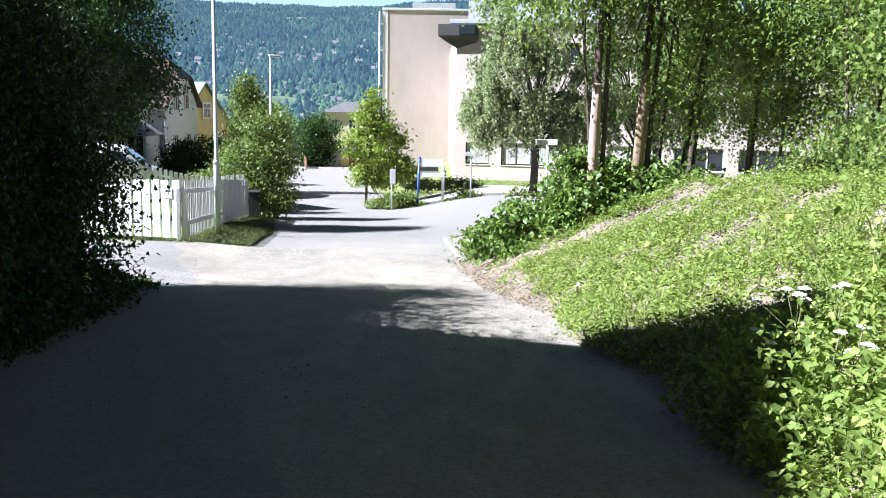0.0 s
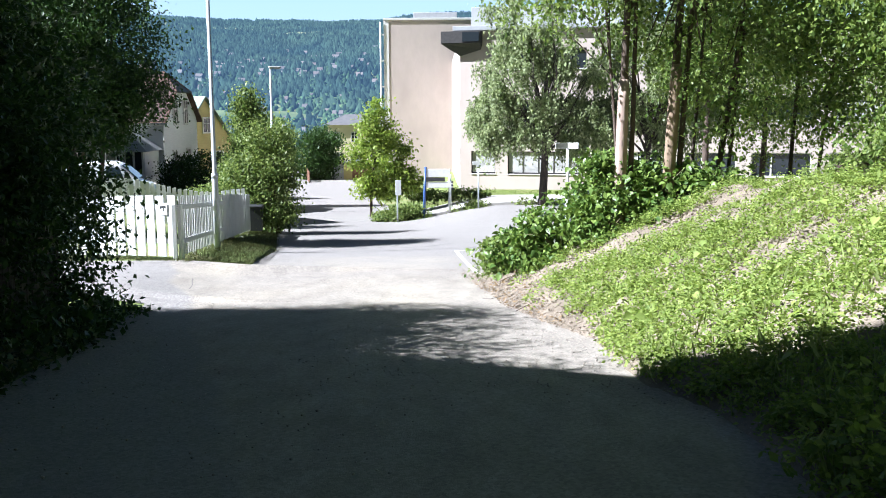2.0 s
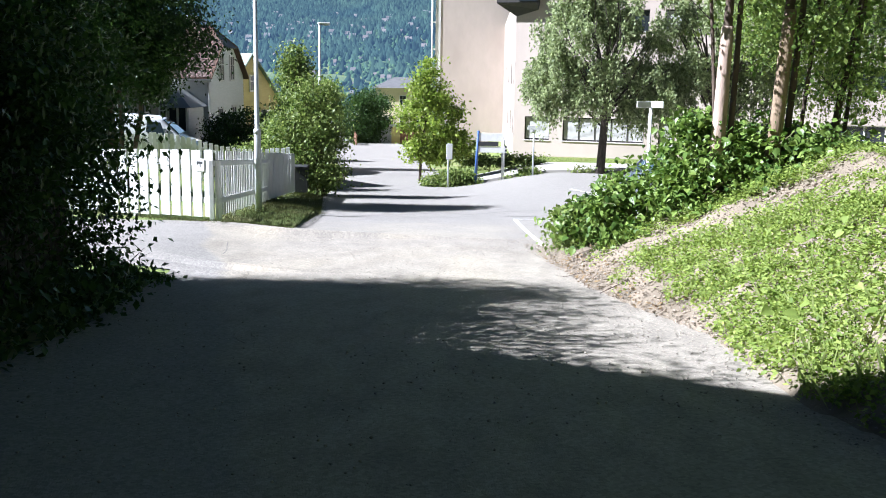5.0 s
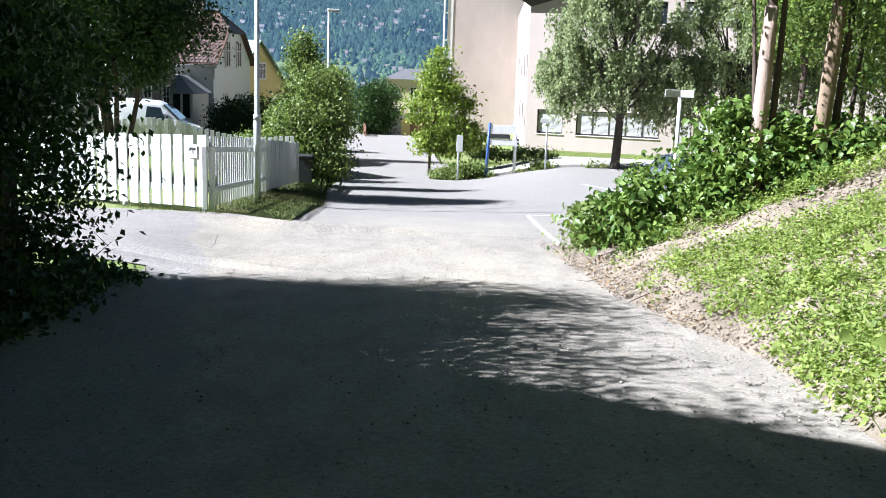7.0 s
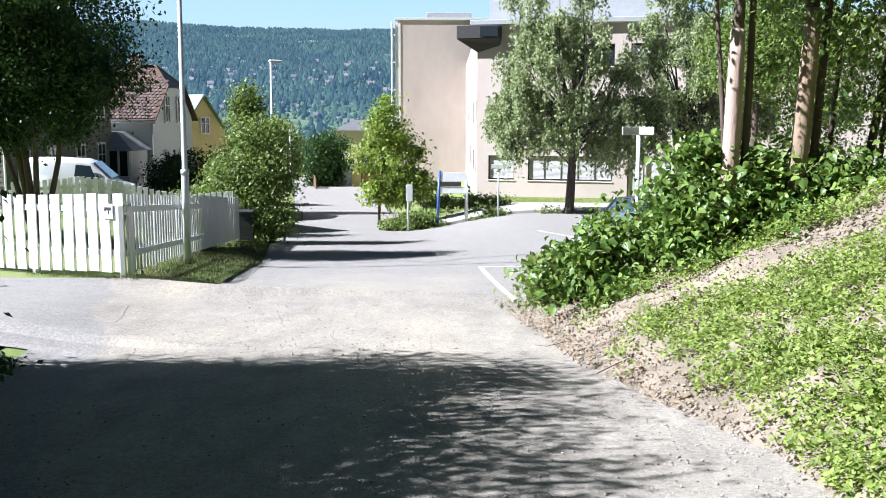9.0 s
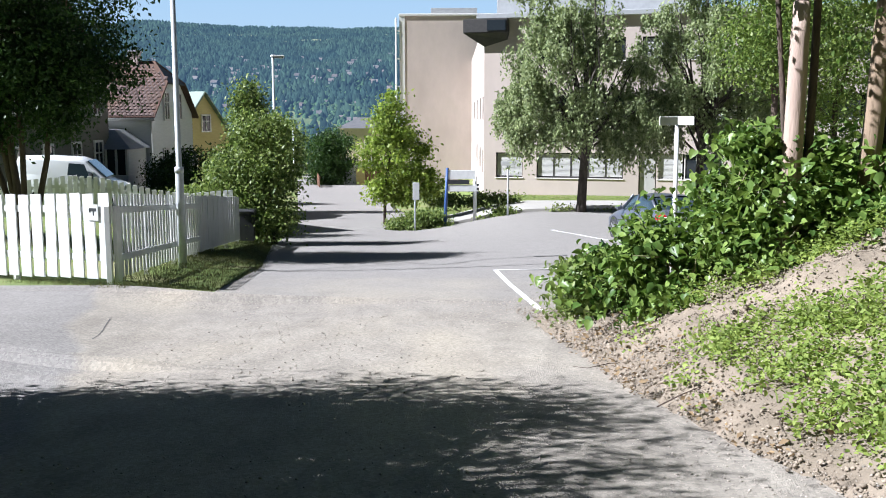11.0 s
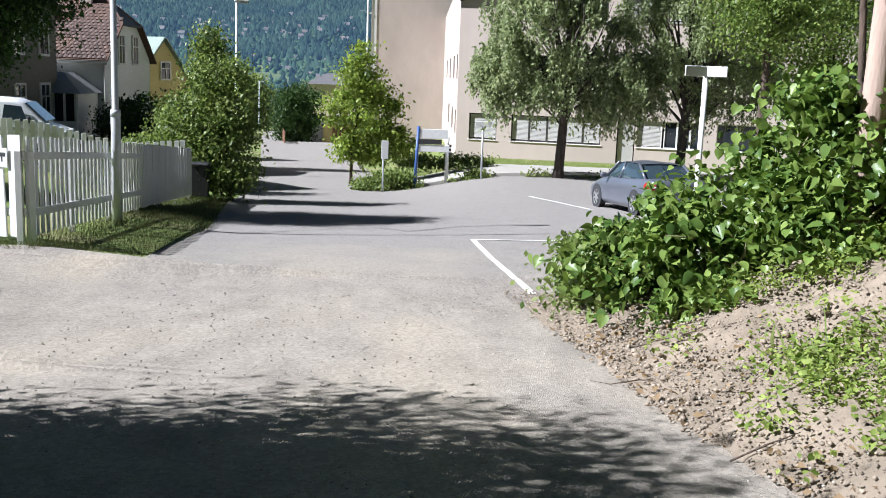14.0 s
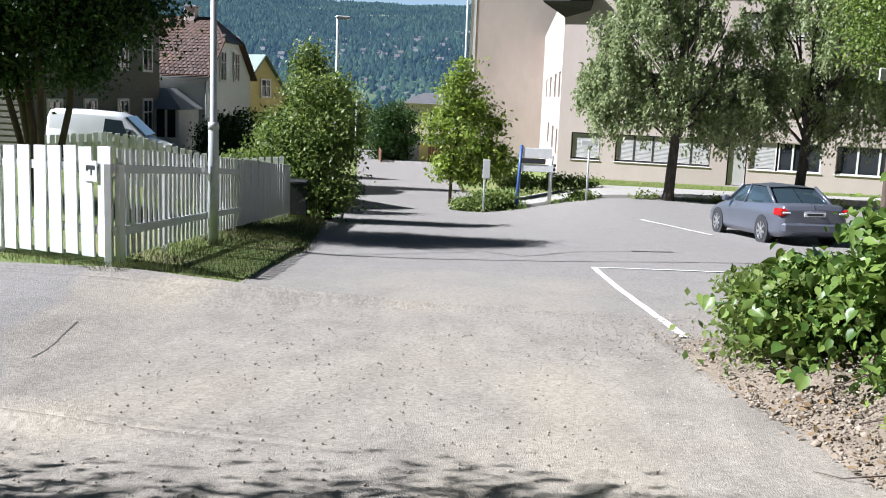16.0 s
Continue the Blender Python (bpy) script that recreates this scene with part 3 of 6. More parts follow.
def van(m):
    c = thing("van", m, "white panel van parked in the yard behind the fence", "van")
    def sec(w, zb, zm, zt, ww):
        return [(0.0, zb), (w * 0.94, zb), (w, zb + 0.15), (w, zm), (w * 0.97, zm + 0.2), (ww, zt - 0.12), (ww * 0.85, zt - 0.02), (0.0, zt)]
    loft("body", [(-2.2, sec(0.84, 0.35, 0.9, 1.6, 0.72)), (-2.1, sec(0.89, 0.25, 1.0, 1.78, 0.78)), (-1.0, sec(0.9, 0.2, 1.0, 1.83, 0.8)), (0.2, sec(0.9, 0.2, 1.0, 1.82, 0.78)), (0.55, sec(0.9, 0.2, 0.98, 1.74, 0.74)),
                  (1.3, sec(0.88, 0.2, 0.9, 1.15, 0.76)), (1.9, sec(0.84, 0.22, 0.75, 0.98, 0.66)), (2.2, sec(0.68, 0.3, 0.6, 0.78, 0.5))], M_VAN, c)
    V = [(-0.7, 0.62, 1.7), (0.7, 0.62, 1.7), (0.76, 1.36, 1.17), (-0.76, 1.36, 1.17), (-0.7, 0.58, 1.66), (0.7, 0.58, 1.66), (0.76, 1.32, 1.13), (-0.76, 1.32, 1.13)]
    F = [(0, 1, 2, 3), (4, 7, 6, 5), (0, 4, 5, 1), (1, 5, 6, 2), (2, 6, 7, 3), (3, 7, 4, 0)]
    w = mesh_ob("windscreen", V, F, M_CARGLASS, c, "blue-tinted windscreen")
    w.location = (0, 0.02, 0.03)
    for s in (-1, 1):
        V = [(s * 0.86, -0.15, 1.2), (s * 0.9, 0.75, 1.12), (s * 0.815, 0.5, 1.6), (s * 0.83, -0.1, 1.62)]
        V += [(x + s * 0.03, y, z) for x, y, z in V]
        mesh_ob("side_window", V, [(0, 1, 2, 3), (7, 6, 5, 4), (0, 4, 5, 1), (1, 5, 6, 2), (2, 6, 7, 3), (3, 7, 4, 0)], M_CARGLASS, c, "dark side window")
        part("wing_mirror", boxm(s * 1.0 - 0.1, s * 1.0 + 0.1, 0.75, 0.88, 1.1, 1.32, bevel=0.04), M_DARK, c)
        part("headlight", boxm(s * 0.6 - 0.14, s * 0.6 + 0.14, 1.95, 2.12, 0.72, 0.92, bevel=0.04), M_CLEARLAMP, c)
        for y in (-1.35, 1.35):
            wheel(s * 0.8, y, 0.32, 0.2, c, M_RIM, M_TYRE)
    return c


van(pose(-12.4, 35.2, float(road_z(-12.75, 35.2)) + 0.02, -3, 0, -80) @ Matrix.Diagonal((0.93, 0.78, 0.93, 1)))


# ---- fence ----
fence = thing("fence", pose(-5.33, 18.59, float(road_z(-5.33, 18.59))), "white-painted wooden picket fence round a corner garden", "fence")
FC = Vector((-5.33, 18.59, float(road_z(-5.33, 18.59))))


def board(w, h, t):
    bm = boxm(-w / 2, w / 2, -t / 2, t / 2, 0, h)
    for v in bm.verts:
        if v.co.z > h - 0.01:
            v.co.z -= 0.012 * (1 if v.co.x > 0 else 0)
    bmesh.ops.bevel(bm, geom=bm.edges[:], offset=0.004, segments=1, affect="EDGES")
    me = bpy.data.meshes.new("picket")
    bm.to_mesh(me)
    bm.free()
    me.materials.append(M_WHITE)
    return me


BN, BR, BW, BI = board(0.125, 1.36, 0.022), board(0.18, 1.36, 0.022), board(0.235, 1.38, 0.024), board(0.135, 1.64, 0.022)
fr = random.Random(4)


def fence_run(start, direction, length, pitch, me, side, gap_z=0.06, lower=0.0, inner=0.035):
    d = Vector((*direction, 0)).normalized()
    start = (*start, 0)
    ang = math.degrees(math.atan2(d.y, d.x))
    nrm = Vector((-d.y, d.x, 0)) * side
    n = int(length / pitch)
    for i in range(n):
        p = Vector(start) + d * (i + 0.5) * pitch
        z = float(road_z(p.x, p.y)) + gap_z + lower * i
        o = new("picket", me)
        o.parent = fence
        o.matrix_basis = Matrix.Translation(-FC) @ pose(p.x, p.y, z + fr.uniform(-0.012, 0.012), fr.uniform(-0.6, 0.6), fr.uniform(-0.7, 0.7), ang + fr.uniform(-1, 1))
    k = max(2, int(length / 2.2))
    for zz in (0.33, 1.1):
        for i in range(k):
            a, b = Vector(start) + d * length * i / k - nrm * inner, Vector(start) + d * length * (i + 1) / k - nrm * inner
            za, zb = (float(road_z(q.x, q.y)) + zz + gap_z for q in (a, b))
            L = (b - a).length
            r = part("rail", boxm(-L / 2, L / 2, -0.02, 0.02, -0.055, 0.055, bevel=0.005), M_WHITE, fence)
            mid = (a + b) / 2
            r.matrix_basis = Matrix.Translation(-FC) @ pose(mid.x, mid.y, (za + zb) / 2, 0, -math.degrees(math.atan2(zb - za, L)), ang)
    for i in range(k + 1):
        p = Vector(start) + d * length * i / k - nrm * abs(inner) * 3.0
        z = float(road_z(p.x, p.y))
        q = part("post", boxm(-0.045, 0.045, -0.045, 0.045, -0.1, 1.22, bevel=0.006), M_WHITE, fence)
        q.matrix_basis = Matrix.Translation(-FC) @ pose(p.x, p.y, z, 0, 0, ang)


SIDE = Vector((-1.42, 15.4)).normalized()
fence_run((-5.33, 18.62), SIDE, 7.8, 0.26, BN, -1, inner=-0.035)
fence_run((-5.33 + SIDE.x * 7.85, 18.62 + SIDE.y * 7.85), SIDE, 7.75, 0.19, BR, -1)
fence_run((-5.36, 18.57), (-0.9, 0.43), 7.0, 0.3, BW, 1, lower=-0.006)
FB = Vector((-9.9, 33.2, float(road_z(-9.9, 33.2))))
back = thing("garden_fence", Matrix.Translation(FB), "second white picket fence along the far side of the garden", "fence")
for i in range(36):
    o = new("picket", BI)
    x, y = -6.95 - 0.19 * i, 33.85 - 0.035 * i
    o.parent = back
    o.matrix_basis = Matrix.Translation(-FB) @ pose(x, y, float(road_z(x, y)) - 0.018 * i + fr.uniform(-0.012, 0.012), fr.uniform(-0.6, 0.6), fr.uniform(-0.7, 0.7), 190)
for i in range(6):
    xa, xb = -6.9 - 1.14 * i, -6.9 - 1.14 * (i + 1)
    ya, yb = 33.89 - 0.21 * i, 33.89 - 0.21 * (i + 1)
    for zz in (0.4, 1.36):
        za, zb = float(road_z(xa, ya)) + zz - 0.108 * i, float(road_z(xb, yb)) + zz - 0.108 * (i + 1)
        ln = math.dist((xa, ya, za), (xb, yb, zb))
        r = part("rail", boxm(-ln / 2, ln / 2, -0.02, 0.02, -0.05, 0.05, bevel=0.005), M_WHITE, back)
        r.matrix_basis = Matrix.Translation(-FB) @ pose((xa + xb) / 2, (ya + yb) / 2, (za + zb) / 2, 0, math.degrees(math.atan2(zb - za, xa - xb)), 10.4)
    q = part("post", boxm(-0.045, 0.045, -0.045, 0.045, -0.1, 1.5, bevel=0.006), M_WHITE, back)
    q.matrix_basis = Matrix.Translation(-FB) @ pose(xb + 0.1, yb + 0.09, float(road_z(xb, yb)) - 0.108 * (i + 1), 0, 0, 10.4)
M_GREYSIGN = mat("sign_grey", (0.55, 0.56, 0.54), (0.5, 0.5, 0.48), scale=20, rough=0.6)
plate = thing("camera_sign", pose(-5.68, 18.71, float(road_z(-5.68, 18.71)) + 1.12, 0, 0, 154.5), "small grey plate with a dark camera symbol on the fence", "sign")
part("plate", boxm(-0.11, 0.11, 0.016, 0.026, -0.13, 0.13, bevel=0.003), M_GREYSIGN, plate)
bm = boxm(-0.075, 0.075, 0.026, 0.03, 0.02, 0.07)
box(bm, -0.02, 0.0, 0.026, 0.03, -0.05, 0.02)
box(bm, 0.05, 0.08, 0.026, 0.03, -0.0, 0.045)
part("symbol", bm, M_DARK, plate, "dark camera pictogram")

bin_ = thing("wheelie_bin", pose(-6.62, 34.6, float(road_z(-6.62, 34.6)), 0, 0, 5), "dark wheeled rubbish bin at the fence's end", "bin")
bm = boxm(-0.26, 0.26, -0.3, 0.3, 0.05, 0.95)
for v in bm.verts:
    if v.co.z < 0.5:
        v.co.x *= 0.82
        v.co.y *= 0.82
part("body", bm, M_DARK, bin_)
part("lid", boxm(-0.29, 0.29, -0.35, 0.32, 0.95, 1.04, bevel=0.03), M_DARK, bin_)


# ---- posts and signs ----
def lamp_post(x, y, top, label, arm=True, thick=0.0):
    z = float(road_z(x, y))
    c = thing("street_lamp", pose(x, y, z), label, "street lamp", "street lamps")
    h = top - z
    tubes("pole", [([(0, 0, -0.2), (0, 0, 1.9), (0, 0, 1.95), (0, 0, h)], [0.085 + thick, 0.085 + thick, 0.06 + thick * 0.6, 0.042 + thick * 0.6])], M_STEEL, c, n=14)
    tubes("collar", [([(0, 0, 1.86), (0, 0, 1.98)], [0.095 + thick, 0.09 + thick])], M_STEEL, c, n=14)
    bm = boxm(-0.13, 0.13, -0.1, 0.62, h - 0.02, h + 0.12, bevel=0.05)
    hd = part("lamp_head", bm, M_GREYSIGN, c, "pale grey lamp head")
    part("lens", boxm(-0.1, 0.1, 0.1, 0.55, h - 0.05, h - 0.02, bevel=0.01), M_CLEARLAMP, c)
    hd.rotation_euler = (0, 0, 0)
    return c


lamp_post(-5.52, 23.06, 6.6, "tall galvanised steel street lamp beside the picket fence").rotation_euler = (0, 0, radians(-90))
lamp_post(-9.3, 54.5, 4.1, "distant galvanised street lamp with a pale head", thick=0.03).rotation_euler = (0, 0, radians(-60))
lamp_post(-21.5, 135, -0.6, "small far street lamp down the road", thick=0.04).rotation_euler = (0, 0, radians(-60))

z = float(road_z(3.02, 16.4))
c = thing("street_sign", pose(3.02, 16.4, z), "white street sign post with two plain blades", "sign")
M_SIGNWHITE = mat("sign_white", (0.78, 0.78, 0.77), (0.7, 0.7, 0.69), scale=8, rough=0.45)
tubes("post", [([(0, 0, -0.3), (0, 0, 1.0 - z)], [0.03, 0.03])], M_SIGNWHITE, c, n=12)
for nm, x0, x1, rot in (("blade", -0.28, 0.02, 14), ("blade", -0.02, 0.24, -28)):
    b = part(nm, boxm(x0, x1, -0.05, -0.03, 0.945 - z, 1.06 - z, bevel=0.005), M_SIGNWHITE, c)
    b.rotation_euler = (0, 0, radians(rot))

z = float(road_z(-0.3, 46.6))
c = thing("notice_board", pose(-0.33, 46.6, z), "white notice board on a blue post and a white post", "sign")
M_BLUE = mat("blue_paint", (0.05, 0.1, 0.28), (0.045, 0.09, 0.24), rough=0.4)
tubes("post", [([(0, 0, -0.2), (0.12, 0, 2.6)], [0.07, 0.07])], M_BLUE, c, "blue steel post")
tubes("post", [([(1.35, 0.3, -0.2), (1.35, 0.3, 2.2)], [0.08, 0.08])], M_SIGNWHITE, c, "white post")
part("panel", boxm(0.1, 1.35, -0.04, 0.02, 2.1, 2.5, bevel=0.01), M_SIGNWHITE, c)
part("panel", boxm(0.1, 1.5, -0.04, 0.02, 1.55, 1.85, bevel=0.01), M_SIGNWHITE, c)
part("band", boxm(0.1, 1.1, -0.06, -0.04, 1.87, 2.08), M_DARK, c, "dark band with unreadable writing")
for k in range(3):
    part("mark", boxm(1.42, 1.52, -0.07, -0.05, 1.45 + 0.17 * k, 1.55 + 0.17 * k), M_DARK, c)
for x, y, h, label in ((-1.62, 45.5, 2.1, "grey steel post with a small box by the plants"), (2.46, 46.2, 2.4, "thin grey sign post at the car park's edge")):
    z = float(road_z(x, y))
    c = thing("sign_post", pose(x, y, z), label, "sign")
    tubes("post", [([(0, 0, -0.2), (0, 0, h)], [0.04, 0.04])], M_STEEL, c)
    part("plate", boxm(-0.32 if h > 2.2 else -0.09, 0.32 if h > 2.2 else 0.2, -0.06, -0.03, h - (0.2 if h > 2.2 else 0.75), h, bevel=0.01), M_GREYSIGN, c)


# ---- buildings ----
def holed_wall(name, w, h, t, holes, material, parent, z0=0.0):
    """A wall along x with its face at y = 0 and thickness behind it, pierced by holes (x0, x1, z0, z1)."""
    xs = sorted({0.0, w, *[v for q in holes for v in q[:2]]})
    zs = sorted({z0, h, *[v for q in holes for v in q[2:]]})
    bm = bmesh.new()
    grid = {}

    def vert(x, y, z):
        k = (round(x, 4), round(y, 4), round(z, 4))
        if k not in grid:
            grid[k] = bm.verts.new(k)
        return grid[k]

    def solid(i, j):
        if not (0 <= i < len(xs) - 1 and 0 <= j < len(zs) - 1):
            return False
        cx, cz = (xs[i] + xs[i + 1]) / 2, (zs[j] + zs[j + 1]) / 2
        return not any(a < cx < b and c < cz < d for a, b, c, d in holes)

    for i in range(len(xs) - 1):
        for j in range(len(zs) - 1):
            if not solid(i, j):
                continue
            a, b, c, d = xs[i], xs[i + 1], zs[j], zs[j + 1]
            bm.faces.new([vert(a, 0, c), vert(b, 0, c), vert(b, 0, d), vert(a, 0, d)])
            bm.faces.new([vert(a, t, d), vert(b, t, d), vert(b, t, c), vert(a, t, c)])
            for ni, nj, q in ((i - 1, j, ((a, c), (a, d))), (i + 1, j, ((b, d), (b, c))), (i, j - 1, ((b, c), (a, c))), (i, j + 1, ((a, d), (b, d)))):
                if not solid(ni, nj):
                    (p, r), (s, u) = q
                    bm.faces.new([vert(p, 0, r), vert(s, 0, u), vert(s, t, u), vert(p, t, r)])
    return part(name, bm, material, parent)


M_FRAME = mat("window_frame", (0.66, 0.65, 0.62), (0.6, 0.59, 0.56), rough=0.5)
M_FRAME_DARK = mat("dark_frame", (0.04, 0.038, 0.036), (0.055, 0.05, 0.048), rough=0.5)
M_BLIND = mat("blind", (0.46, 0.45, 0.43), (0.4, 0.39, 0.38), scale=3, rough=0.6)
M_DOOR = mat("grey_door", (0.4, 0.39, 0.37), (0.36, 0.35, 0.33), rough=0.5)
M_DARKCLAD = mat("dark_cladding", (0.035, 0.033, 0.032), (0.05, 0.047, 0.045), scale=6, rough=0.6)
M_METALROOF = mat("roof_metal", (0.4, 0.41, 0.42), (0.34, 0.35, 0.36), scale=3, rough=0.5, metal=0.2)


def window(parent, x0, x1, z0, z1, y=0.14, lights=1, blind=False, frame=None, dirn=None):
    frame = frame or M_FRAME
    t = 0.06
    w = holed_wall("window", x1 - x0, z1 - z0, 0.08, [(t, x1 - x0 - t, t, z1 - z0 - t)], frame, parent)
    w.matrix_basis = pose(x0, y, z0)
    x1, z1, x0, z0, y = x1 - x0, z1 - z0, 0.0, 0.0, 0.0
    for k in range(1, lights):
        xm = x0 + (x1 - x0) * k / lights
        part("mullion", boxm(xm - 0.05, xm + 0.05, y, y + 0.08, z0 + t, z1 - t), frame, w)
    part("pane", boxm(x0 + t, x1 - t, y + 0.05, y + 0.06, z0 + t, z1 - t), M_GLASS, w)
    part("sill", boxm(x0 - 0.05, x1 + 0.05, -0.2, 0.0, z0 - 0.05, z0 - 0.003, bevel=0.01), M_FRAME, w)
    if blind:
        V, F = [], []
        n = int((z1 - z0 - 0.15) / 0.07)
        for k in range(n):
            zz = z0 + 0.1 + k * 0.07
            for yy, z_ in ((y + 0.012, zz), (y + 0.02, zz + 0.05), (y + 0.035, zz + 0.055)):
                V += [(x0 + t, yy, z_), (x1 - t, yy, z_)]
        for k in range(len(V) // 2 - 1):
            F.append((2 * k, 2 * k + 1, 2 * k + 3, 2 * k + 2))
        mesh_ob("blind", V, F, M_BLIND, w, "lowered grey slatted blind")
    return w


pb = thing("school_building", pose(1.9, 62, -3.5, 0, 0, -15), "long pink rendered school building with dark windows", "building")
GF = [(0.74, 2.36), (3.2, 8.27), (9.16, 10.15), (10.25, 13.8), (14.5, 17.6), (18.5, 22), (23, 26.5), (27.5, 31)]
holes = [(a, b, 0.0 if (a, b) == (9.16, 10.15) else 0.92, 2.4) for a, b in GF]
UP = [(3.2, 8.27), (9.2, 13.8), (14.5, 17.6), (18.5, 22), (23, 26.5), (27.5, 31)]
holes += [(a, b, 4.4, 5.75) for a, b in UP] + [(a, b, 7.7, 9.0) for a, b in UP]
holed_wall("wall", 34, 10.2, 0.3, holes, M_PINK, pb, z0=-1.0)
side_holes = [(3, 5, 0.9, 2.4), (3, 5, 4.3, 5.8), (9, 12, 0.9, 2.4), (9, 12, 4.3, 5.8), (18, 21, 4.3, 5.8), (18, 21, 0.9, 2.4), (28, 31, 4.3, 5.8)]
sw = holed_wall("wall", 43, 10.2, 0.3, [(43 - b, 43 - a, c, d) for a, b, c, d in side_holes], M_PINK, pb, z0=-3.0)
sw.matrix_basis = Matrix.Translation((-11.14, 41.83, 0)) @ pose(0, 0, 0, 0, 0, -75)
for a, b in GF:
    if (a, b) == (9.16, 10.15):
        d = part("door", boxm(a + 0.06, b - 0.06, 0.16, 0.22, 0.02, 2.34, bevel=0.01), M_DOOR, pb, "plain grey door")
        part("handle", boxm(b - 0.2, b - 0.12, 0.1, 0.16, 1.0, 1.05, bevel=0.01), M_STEEL, d)
        part("door_frame", boxm(a, a + 0.06, 0.12, 0.24, 0, 2.4), M_FRAME_DARK, pb)
    elif a == 10.25:
        window(pb, a, 11.6, 0.92, 2.4, blind=True, frame=M_FRAME)
        window(pb, 11.7, b, 0.92, 2.4, lights=3)
    else:
        window(pb, a, b, 0.92, 2.4, lights=max(1, round((b - a) / 1.1)), blind=a < 9, frame=M_FRAME_DARK if a < 9 else M_FRAME)
for lo, hi in ((4.4, 5.75), (7.7, 9.0)):
    for i, (a, b) in enumerate(UP):
        window(pb, a, b, lo, hi, lights=max(1, round((b - a) / 1.1)), blind=i % 3 == 1, frame=M_FRAME_DARK)
part("inner_floor", boxm(0.5, 33.5, 0.6, 20, -0.2, 0.0), M_DARKCLAD, pb)
part("back_wall", boxm(0.35, 33.6, 6.0, 6.2, 0.01, 10), M_DARKCLAD, pb)
part("roof", boxm(-0.4, 34.4, -0.35, 44, 10.2, 10.5, bevel=0.03), M_METALROOF, pb)
part("bay", boxm(-1.15, 1.5, -0.6, 4.0, 9.4, 10.17, bevel=0.02), M_DARKCLAD, pb, "dark clad bay under the roof's corner")
bm = bmesh.new()
vs = [bm.verts.new(v) for v in ((-1.15, -0.6, 9.38), (1.5, -0.6, 9.38), (1.5, 4, 9.38), (-1.15, 4, 9.38), (0.02, -0.02, 8.6), (1.4, -0.02, 9.0), (1.4, 3, 9.0), (0.02, 3, 8.6))]
for f in ((0, 1, 5, 4), (1, 2, 6, 5), (2, 3, 7, 6), (3, 0, 4, 7), (0, 3, 2, 1), (4, 5, 6, 7)):
    bm.faces.new([vs[i] for i in f])
part("bay_foot", bm, M_DARKCLAD, pb)
part("bay_window", boxm(0.3, 1.4, -0.64, -0.6, 9.5, 10.1), M_GLASS, pb)
part("penthouse", boxm(0.3, 12, 2.0, 20, 10.5, 11.9, bevel=0.03), M_METALROOF, pb, "grey metal-clad plant room on the roof")

bb = thing("tower_block", pose(-5.45, 105, -8.2), "tall blank pink-rendered block with a pale edge", "building")
part("wall", boxm(0.55, 30, 0, 12, -1, 19.4), M_PINK, bb)
part("corner_strip", boxm(0.0, 0.55, -0.05, 11, -1, 19.4), M_FRAME, bb, "white corner strip")
part("parapet", boxm(-0.05, 30.1, -0.12, 12.1, 19.4, 19.62, bevel=0.02), M_FRAME, bb)
part("roof_box", boxm(3.2, 8, 2, 6, 19.62, 20.4, bevel=0.03), M_METALROOF, bb)
tubes("drainpipe", [([(-0.35, -0.1, -1), (-0.35, -0.1, 19.2)], [0.09, 0.09])], M_FRAME, bb)
for k in range(7):
    part("bracket", boxm(-0.4, 0.02, -0.14, 0.05, 1 + k * 2.8, 1.15 + k * 2.8), M_FRAME, bb)


M_TILE = mat("roof_tile", (0.135, 0.093, 0.08), (0.085, 0.063, 0.057), scale=4, rough=0.9, bump=0.3, obrand=0.25, c=(0.13, 0.085, 0.065))
M_TILE_J = mat("roof_tile_rows", (0.135, 0.093, 0.08), (0.085, 0.063, 0.057), scale=4, rough=0.9, bump=0.3, island=0.25, c=(0.13, 0.085, 0.065))
M_TILE_BASE = mat("roof_underlay", (0.12, 0.07, 0.05), (0.1, 0.06, 0.045), rough=0.95)
M_CLAP = mat("white_weatherboard", (0.74, 0.75, 0.74), (0.66, 0.67, 0.66), scale=2, rough=0.6, stretch=(1, 1, 6))
M_YELLOW = mat("yellow_weatherboard", (0.52, 0.44, 0.19), (0.46, 0.38, 0.16), scale=2, rough=0.7, stretch=(1, 1, 6))
# paint greyed and darkened to stand for the shade of the garden tree
M_OLIVE = mat("shade_dark_weatherboard", (0.15, 0.145, 0.115), (0.12, 0.115, 0.09), scale=2, rough=0.75, stretch=(1, 1, 6))
M_GREENROOF = mat("green_roof", (0.2, 0.26, 0.22), (0.17, 0.22, 0.19), scale=2, rough=0.6)
M_BRICKWHITE = mat("chimney_render", (0.7, 0.66, 0.62), (0.55, 0.42, 0.36), scale=7, rough=0.9, bump=0.4)


def slab(name, corners, t, material, parent):
    """A flat plate of thickness t under four or three corners."""
    c = [Vector(p) for p in corners]
    n = (c[1] - c[0]).cross(c[2] - c[0]).normalized()
    k = len(c)
    V = c + [p - n * t for p in c]
    F = [tuple(range(k)), tuple(reversed(range(k, 2 * k)))] + [(i, i + k, (i + 1) % k + k, (i + 1) % k) for i in range(k)]
    return mesh_ob(name, V, F, material, parent)


